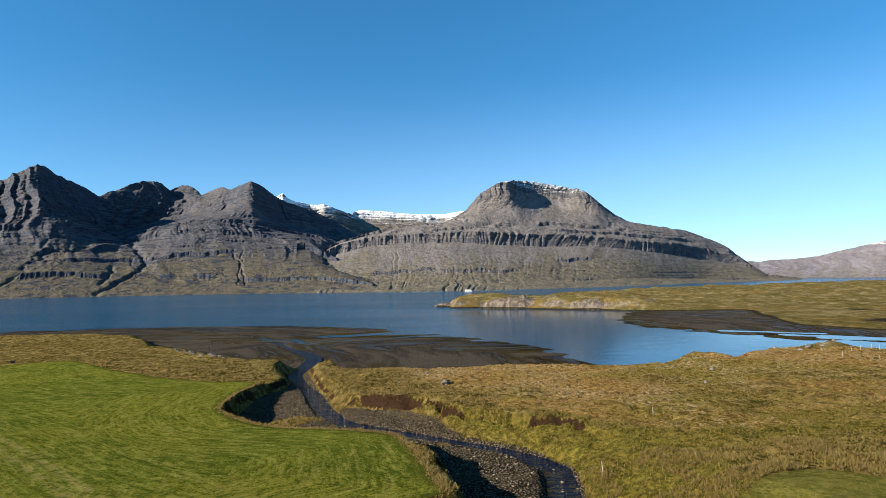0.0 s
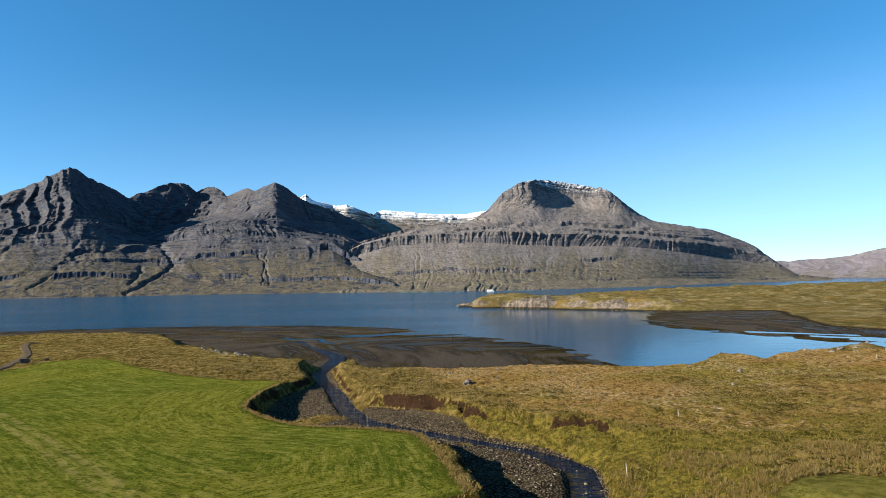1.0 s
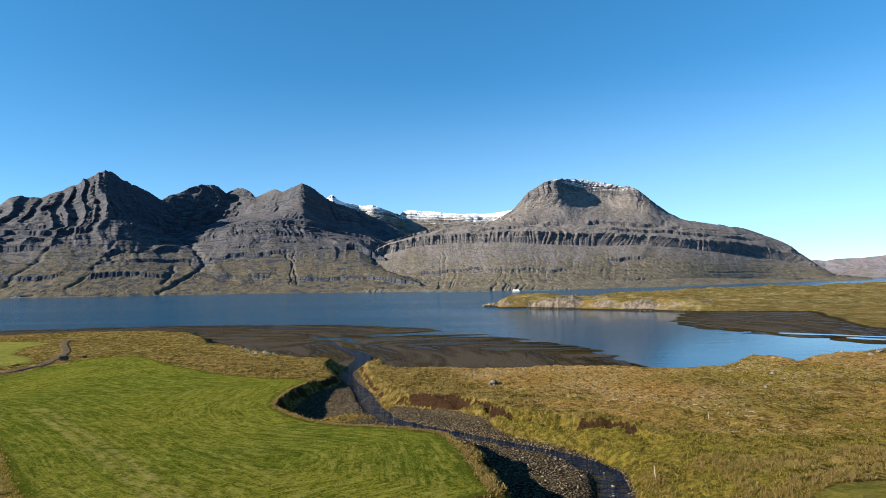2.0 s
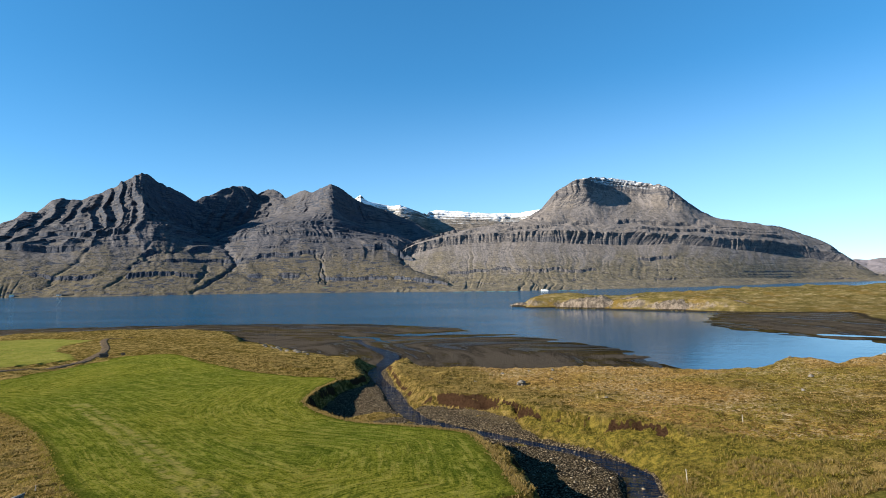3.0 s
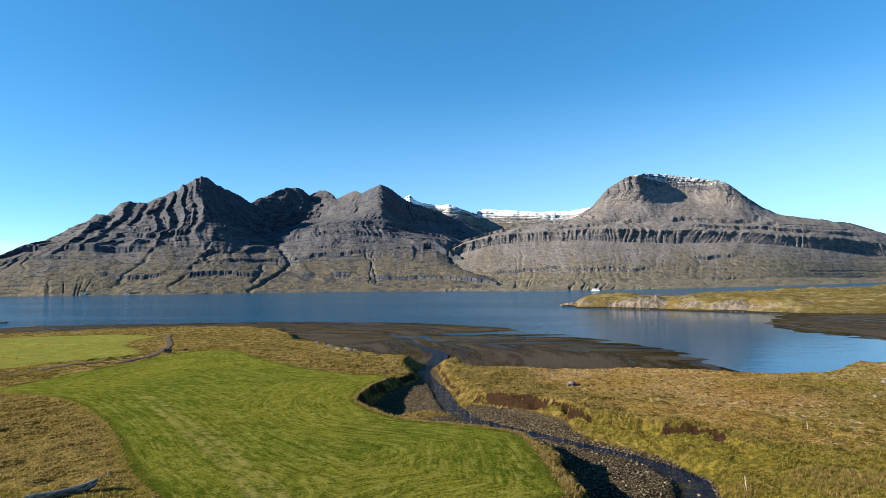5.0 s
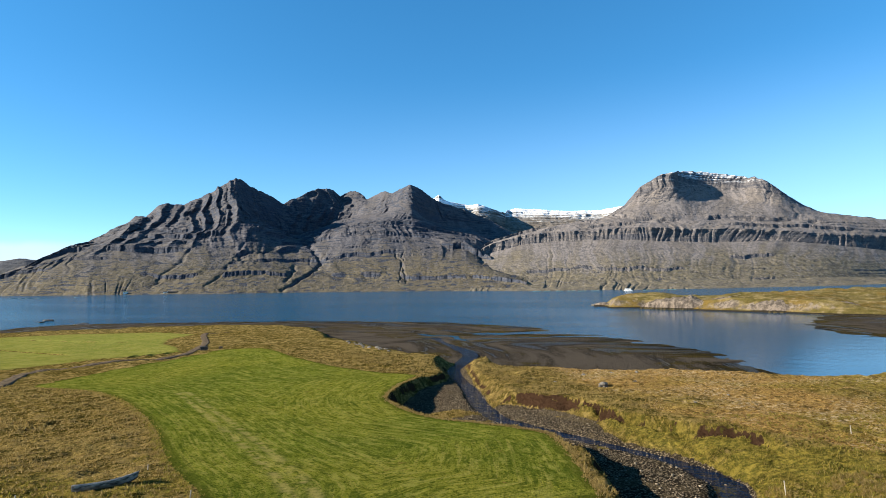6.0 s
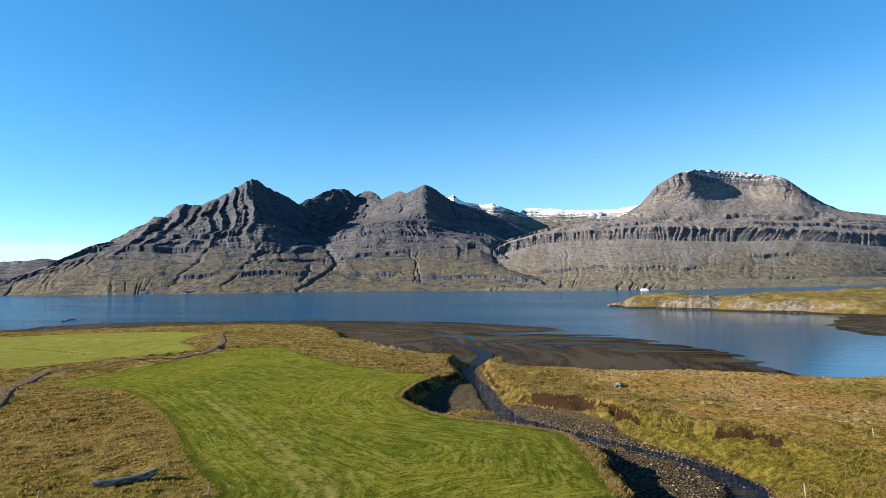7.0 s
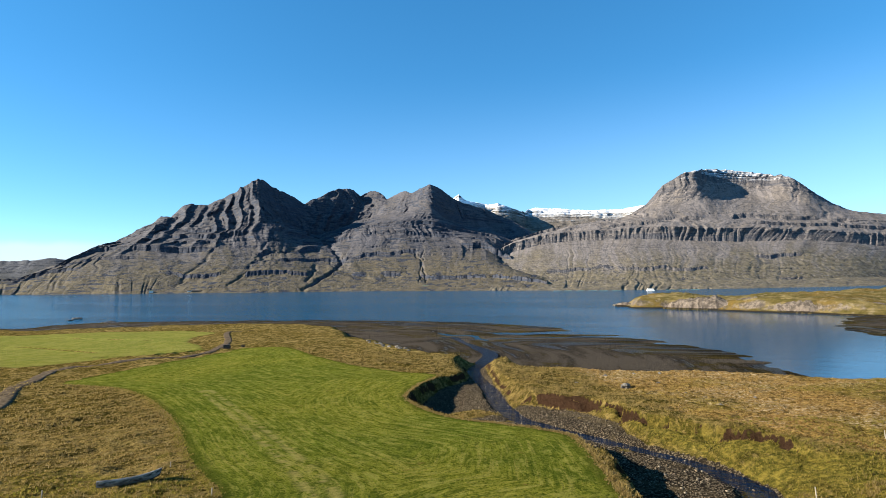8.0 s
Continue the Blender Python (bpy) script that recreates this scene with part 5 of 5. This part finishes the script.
# ---- fence posts ----
def build_post(height, r):
    bm = bmesh.new()
    got = bmesh.ops.create_cone(bm, cap_ends=True, segments=7, radius1=r, radius2=r * 0.85, depth=height + 0.4)["verts"]
    for v in got:
        v.co.z += height / 2 - 0.2
        v.co.x += 0.02 * v.co.z + (0.02 if v.co.z > 0.5 else 0)
    bmesh.ops.bevel(bm, geom=[e for e in bm.edges if min(v.co.z for v in e.verts) > height * 0.8], offset=r * 0.2, segments=1, affect="EDGES")
    return tagged(part("fence_post", bm, POST_WOOD), "pale weathered wooden fence post standing in rough grass", "post", "fence posts")


post = build_post(1.25, 0.055)
POSTS = [(15.2, 54.8, 1.25), (26.7, 72.3, 0.9), (86.4, 121.5, 1.15), (94.3, 129.5, 1.15), (96.2, 129.3, 1.1), (98.3, 128.9, 1.15), (100.2, 128.8, 1.1), (88.7, 114.1, 1.1),
         (87.7, 130.3, 1.1), (-43.5, 32.1, 0.6), (-30.6, 35.8, 0.6), (-40.6, 42.1, 0.45), (104.5, 128.0, 1.15), (109.0, 127.0, 1.1), (115.0, 126.0, 1.15)]
for n, (x, y, h) in enumerate(POSTS):
    m = pose(x, y, ground_z(x, y), random.uniform(-6, 6), random.uniform(-7, 7), random.uniform(0, 360))
    if n == 0:
        post.matrix_world = m
    else:
        copy_thing(post, m).scale = (1, 1, h / 1.25)
lean = copy_thing(post, pose(89.6, 131.0, ground_z(89.6, 131.0) + 0.05, 10, 42, 200))
tagged(lean, "pale wooden fence post leaning far over beside a rock knoll")


# ---- boulders and stones ----
def stone_mesh(r, seed, flat=0.7, cuts=2):
    bm = bmesh.new()
    bmesh.ops.create_icosphere(bm, subdivisions=cuts, radius=1.0)
    for v in bm.verts:
        p = v.co * 1.1 + Vector((seed * 7.3, seed * 1.7, 0))
        k = 1 + 0.5 * noise.noise(p) + 0.32 * noise.noise(p * 2.3) + 0.14 * noise.noise(p * 5)
        v.co = Vector((v.co.x * 1.25, v.co.y * 0.9, max(v.co.z, -0.4) * flat)) * (r * k)
    return bm


BOULDERS = [(0.2, 117.2, 1.25), (-4.3, 136.4, 0.6), (2.2, 144.0, 0.5), (7.8, 139.5, 0.55), (6.6, 122.8, 0.45), (14.0, 95.4, 0.35), (-10.0, 124.7, 0.4), (10.6, 111.3, 0.3), (20.9, 106.0, 0.3),
            (56.3, 117.8, 0.7), (46.3, 99.6, 0.5), (90.8, 139.5, 0.9), (87.2, 137.0, 0.8), (93.0, 137.6, 0.6), (83.6, 141.5, 0.6), (66.8, 144.8, 0.6), (63.5, 142.5, 0.5), (96.5, 138.4, 0.6),
            ]
for n in range(16):
    k = n / 15
    BOULDERS.append((-98 + 27 * k + random.uniform(-1.2, 1.2), 203.5 - 26 * k + random.uniform(-1.2, 1.2), random.uniform(0.45, 0.95)))
for n, (x, y, r) in enumerate(BOULDERS):
    ob = part("boulder", stone_mesh(r * 0.75, n + 3, 0.85, 3 if r > 0.8 else 2), BOULDER)
    ob.matrix_world = pose(x, y, ground_z(x, y) + r * 0.12, 0, 0, random.uniform(0, 360))
    tagged(ob, "large pale grey boulder lying in the grass" if r > 1 else "small pale grey boulder half sunk in grass", "rock", "boulders")

for n, (x, y, r) in enumerate(((-443.0, 357.0, 4.2), (-371.0, 325.0, 4.0), (-362.0, 323.0, 2.6), (-430.0, 341.0, 1.6), (-3.0, 608.0, 6.0))):
    ob = part("skerry", stone_mesh(r, n + 60, 0.30, 3), SKERRY if n < 4 else BOULDER)
    ob.matrix_world = pose(x, y, 0.1, 0, 0, 20 * n - 25)
    tagged(ob, "low dark rock skerry awash near the shore" if n < 4 else "pale rock at the tip of the headland", "rock", "skerries")


# ---- stone culvert beside the track ----
def build_culvert(x, y, turn, w, h):
    c = new("culvert_wall")
    for row in range(3):
        for k in range(4):
            bm = bmesh.new()
            a = -w / 2 + (k + (0.5 if row % 2 else 0)) * w / 4.3
            box(bm, (a, -0.45 - 0.04 * ((k + row) % 2), row * h / 3), (a + w / 4.3 - 0.03, 0.45, (row + 1) * h / 3 - 0.02), bevel=0.05)
            part("stone", bm, CULVERT, c)
    c.matrix_world = pose(x, y, ground_z(x, y) - 0.2, 0, 0, turn)
    tagged(c, "dark square stone culvert head beside the farm track", "culvert")


build_culvert(-133.4, 164.3, 38, 2.6, 1.6)
build_culvert(-130.6, 169.5, 38, 1.3, 0.9)


# ---- buildings and fish farm along the far shore ----
def build_house(x, y, z, w, d, h, turn, wall, roof, label, name="farmhouse"):
    house = new(name)
    bm = bmesh.new()
    box(bm, (-w / 2, -d / 2, -1.0), (w / 2, d / 2, h))
    part("wall", bm, wall, house)
    for s in (1, -1):
        bm = bmesh.new()
        a, rise = d / 2 + 0.4, d * 0.36
        v = [bm.verts.new(p) for p in ((-w / 2 - 0.4, s * a, h - 0.3), (w / 2 + 0.4, s * a, h - 0.3), (w / 2 + 0.4, 0, h + rise), (-w / 2 - 0.4, 0, h + rise))]
        f = bm.faces.new(v)
        got = bmesh.ops.extrude_face_region(bm, geom=[f])["geom"]
        bmesh.ops.translate(bm, vec=(0, 0, 0.25), verts=[q for q in got if isinstance(q, bmesh.types.BMVert)])
        bmesh.ops.recalc_face_normals(bm, faces=bm.faces)
        part("roof", bm, roof, house)
    for s in (1, -1):
        bm = bmesh.new()
        v = [bm.verts.new((s * w / 2, q, r)) for q, r in ((-d / 2, h), (d / 2, h), (0, h + d * 0.35))]
        f = bm.faces.new(v)
        got = bmesh.ops.extrude_face_region(bm, geom=[f])["geom"]
        bmesh.ops.translate(bm, vec=(-s * 0.2, 0, 0), verts=[q for q in got if isinstance(q, bmesh.types.BMVert)])
        bmesh.ops.recalc_face_normals(bm, faces=bm.faces)
        part("gable", bm, wall, house)
    for k in range(max(2, int(w // 4))):
        bm = bmesh.new()
        a = -w / 2 + w * (k + 0.5) / max(2, int(w // 4))
        box(bm, (a - 0.6, -d / 2 - 0.05, h * 0.4), (a + 0.6, -d / 2 + 0.1, h * 0.4 + 1.3))
        part("window", bm, DARK_GLASS, house)
    house.matrix_world = pose(x, y, z, 0, 0, turn)
    tagged(house, label, "house", "houses on the far shore")


def on_far_shore(bearing, inland, z_known):
    d = float(shore_distance(np.array([bearing]))[0]) + inland
    return d * math.sin(radians(bearing)), d * math.cos(radians(bearing)), z_known


for bearing, inland, z, w, d, h, turn, wall, roof, label in (
        (-19.6, 60, 6.0, 16, 9, 4, 8, GREY_WALL, GREEN_ROOF, "low grey farm building with a green roof on the far shore"),
        (-19.0, 75, 8.0, 11, 8, 4, -10, WHITE_WALL, GREEN_ROOF, "small white farmhouse with a green roof on the far shore"),
        (-42.3, 14, 2.5, 10, 7, 4, 20, WHITE_WALL, TARRED, "white shed with a dark roof at the water's edge"),
        (-41.7, 14, 2.5, 24, 8, 3, 24, CULVERT, TARRED, "long dark boathouse at the water's edge"),
        (-45.5, 12, 2.0, 9, 7, 5, 30, WHITE_WALL, GREEN_ROOF, "small white house alone on the far shore")):
    build_house(*on_far_shore(bearing, inland, z), w, d, h, turn, wall, roof, label)


def build_barge():
    barge = new("feed_barge")
    bm = bmesh.new()
    box(bm, (-8.5, -3, -0.6), (8.5, 3, 1.4), bevel=0.3)
    part("hull", bm, WHITE_WALL, barge)
    bm = bmesh.new()
    box(bm, (-6.5, -2.4, 1.4), (6.0, 2.4, 4.3), bevel=0.15)
    part("cabin", bm, WHITE_WALL, barge)
    bm = bmesh.new()
    box(bm, (-6.8, -2.7, 4.3), (6.3, 2.7, 4.6), bevel=0.05)
    part("roof", bm, GREY_WALL, barge)
    for k in range(4):
        bm = bmesh.new()
        box(bm, (-5.5 + 2.8 * k, -2.5, 2.4), (-4.1 + 2.8 * k, -2.35, 3.4))
        part("window", bm, DARK_GLASS, barge)
    barge.matrix_world = pose(58, 1275, 0, 0, 0, 4)
    tagged(barge, "long white fish-farm barge moored off the far shore", "barge")


build_barge()


def build_pen():
    pen = new("fish_pen")
    for name, r, z, t in (("float_ring", 9.0, 0.05, 0.28), ("handrail", 8.8, 0.8, 0.06)):
        bm = bmesh.new()
        rings = []
        for i in range(24):
            a = 2 * math.pi * i / 24
            rings.append([bm.verts.new(((r + t * math.cos(b)) * math.cos(a), (r + t * math.cos(b)) * math.sin(a), z + t * math.sin(b))) for b in (0, 1.57, 3.14, 4.71)])
        for i in range(24):
            for k in range(4):
                bm.faces.new((rings[i][k], rings[i][(k + 1) % 4], rings[(i + 1) % 24][(k + 1) % 4], rings[(i + 1) % 24][k]))
        bmesh.ops.recalc_face_normals(bm, faces=bm.faces)
        part(name, bm, PEN_PLASTIC, pen)
    return tagged(pen, "floating teal fish-farm ring on the fjord", "fish pen", "fish pens")


pen = build_pen()
pen.matrix_world = pose(-139, 1270, 0)
for x, y in ((-115, 1272), (-88, 1266), (-62, 1266), (-38, 1258), (-12, 1262), (100, 1300), (126, 1310), (152, 1322), (-1287, 955), (-1262, 958), (-1238, 955), (-1213, 962), (-1173, 1020)):
    copy_thing(pen, pose(x, y, 0))


# ---- grass, cobbles ----
def tufts(name, x, y, z, size, blades, mat, label, wide=0.10, seed=1, lean=0.95):
    """Tussocks of bent blades, joined: each blade a tapered strip of two quads and a tip."""
    rng = np.random.default_rng(seed)
    n = len(x)
    a = rng.uniform(0, 2 * np.pi, (n, blades))
    out = rng.uniform(0.15, 1.0, (n, blades)) * lean
    h = size[:, None] * rng.uniform(0.6, 1.15, (n, blades))
    w = wide * size[:, None] * rng.uniform(0.7, 1.4, (n, blades))
    r0 = 0.22 * size[:, None] * rng.uniform(0, 1, (n, blades))
    ca, sa = np.cos(a), np.sin(a)
    rows = []
    for t, k in ((0.0, 1.0), (0.6, 0.8)):
        r = r0 + h * out * t ** 1.7
        zz = h * (t - 0.28 * out * t * t) - 0.04
        for s in (-1, 1):
            rows.append(np.stack((x[:, None] + ca * r - sa * w * k * s, y[:, None] + sa * r + ca * w * k * s, z[:, None] + zz), -1))
    r = r0 + h * out
    rows.append(np.stack((x[:, None] + ca * r, y[:, None] + sa * r, z[:, None] + h * (1 - 0.28 * out) - 0.04), -1))
    v = np.stack(rows, 2).reshape(-1, 3)
    i = np.arange(n * blades)[:, None] * 5
    f = np.concatenate((i + [0, 1, 3], i + [0, 3, 2], i + [2, 3, 4]), 1).reshape(-1, 3)
    tagged(new(name, mesh_of(name, v, f, mat, False)), label, "grass", kind="stuff")


def scatter(count, lo, hi, seed):
    rng = np.random.default_rng(seed)
    x, y = rng.uniform(lo[0], hi[0], count), rng.uniform(lo[1], hi[1], count)
    z, m = land(x, y)
    return x, y, z, m, rng


def build_grass():
    x, y, z, m, rng = scatter(230000, (-120, 30), (120, 175), 21)
    far = np.hypot(x, y)
    wild = (m["mown"] < 0.3) & (m["gravel"] < 0.35) & (m["mud"] < 0.5) & (m["soil"] < 0.5) & (np.abs(np.arctan2(x, y)) < 1.1)
    clump = layered(x / 3.5, y / 3.5, 0, 3, 303)
    keep = wild & (clump + rng.uniform(-0.7, 0.7, len(x)) > -0.1) & (rng.uniform(0, 1, len(x)) < np.clip(75 / far, 0.25, 1.0))
    size = rng.uniform(0.13, 0.30, len(x)) * (1 + 0.7 * np.clip(clump, -0.5, 1)) * (1 + 0.4 * (far > 90))
    lush, heath = m["lush"] > 0.35, m["heath"] > 0.45
    for name, pick, k, mat, label, blades in (
            ("straw_grass", keep & ~lush & ~heath, 1.0, STRAW, "tussocks of dry straw-coloured grass", 7),
            ("green_grass", keep & lush, 1.15, GREENERY, "lush olive-green tussocks on the stream bank", 8),
            ("heath_tufts", keep & heath & (rng.uniform(0, 1, len(x)) < 0.7), 0.6, RUSSET, "low russet heath tufts", 6)):
        tufts(name, x[pick], y[pick], z[pick], size[pick] * k, blades, mat, label, 0.075, 31, 1.0)
    for name, lo, hi, count, seed in (("near_grass", (-78, 30), (-27, 82), 15000, 23), ("near_sedge", (12, 40), (62, 84), 12000, 24)):
        x, y, z, m, rng = scatter(count, lo, hi, seed)
        ok = (m["mown"] < 0.25) & (m["gravel"] < 0.35) & (m["soil"] < 0.5) & (layered(x / 1.6, y / 1.6, 0, 2, 305) > -0.25)
        tufts(name, x[ok], y[ok], z[ok], rng.uniform(0.16, 0.36, ok.sum()), 6, STRAW if seed == 23 else GREENERY, "matted dry grass in low tussocks" if seed == 23 else "olive sedge and grass in low tussocks", 0.07, seed, 1.25)
    # long grass hanging over the edge of the bank
    rim = rounded(MEADOW[11:27], 60)
    rng = np.random.default_rng(5)
    k = rng.integers(0, len(rim), 1900)
    x, y = rim[k, 0] + rng.normal(0.25, 0.3, len(k)), rim[k, 1] + rng.normal(0.25, 0.3, len(k))
    z = land(x, y)[0]
    edge = rounded(MEADOW[31:40] + MEADOW[:1], 60)
    k = rng.integers(0, len(edge), 1800)
    ex, ey = edge[k, 0] + rng.normal(-0.3, 0.35, len(k)), edge[k, 1] + rng.normal(-0.3, 0.35, len(k))
    tufts("margin_grass", ex, ey, land(ex, ey)[0], rng.uniform(0.14, 0.27, len(k)), 7, GREENERY, "tall green grass along the unmown meadow margin", 0.07, 35)
    # tall reeds by the lower stream
    rx, ry = rng.uniform(14, 40, 5200), rng.uniform(41, 59, 5200)
    rz, rm = land(rx, ry)
    clump = layered(rx / 3.5, ry / 3.5, 0, 2, 311)
    ok = (rm["mown"] < 0.2) & (rm["gravel"] < 0.3) & (clump > -0.05)
    tufts("tall_grass", rx[ok], ry[ok], rz[ok], rng.uniform(0.25, 0.52, ok.sum()), 13, STRAW, "tall pale dry grass in clumps near the stream", 0.032, 37, 1.0)
    tufts("bank_grass", x, y, z, rng.uniform(0.15, 0.36, len(x)), 7, STRAW, "long dry grass along the top of the stream bank", 0.08, 33)


def build_cobbles():
    x, y, z, m, rng = scatter(42000, (-50, 34), (24, 150), 77)
    pick = np.flatnonzero((m["gravel"] > 0.55) & (m["mown"] < 0.2))[:12000]
    dst, sal, _ = near_line(x[pick], y[pick], STREAM_CURVE)
    bm = stone_mesh(1.0, 5, 0.7, 1)
    base_v = np.array([v.co for v in bm.verts])
    bm.verts.index_update()
    base_f = np.array([[v.index for v in f.verts] for f in bm.faces])
    bm.free()
    r = rng.uniform(0.03, 0.08, len(pick)) * (1 + 1.2 * (rng.uniform(0, 1, len(pick)) > 0.93))
    wet = (dst < 1.6) & (rng.uniform(0, 1, len(pick)) < 0.35)
    z[pick] = np.where(wet, np.maximum(z[pick], stream_level(sal, STREAM_CURVE) - 0.05), z[pick])
    a = rng.uniform(0, 6.28, len(pick))
    q = base_v[None] * r[:, None, None] * rng.uniform(0.75, 1.3, (len(pick), 1, 3))
    c, s = np.cos(a)[:, None], np.sin(a)[:, None]
    v = np.stack((q[..., 0] * c - q[..., 1] * s + x[pick][:, None], q[..., 0] * s + q[..., 1] * c + y[pick][:, None], q[..., 2] + z[pick][:, None] + r[:, None] * 0.2), -1)
    f = base_f[None] + (np.arange(len(pick)) * len(base_v))[:, None, None]
    tagged(new("cobbles", mesh_of("cobbles", v.reshape(-1, 3), f.reshape(-1, 3), COBBLE, True)), "grey and brown cobbles along the stream", "stones", kind="stuff")


build_grass()
build_cobbles()
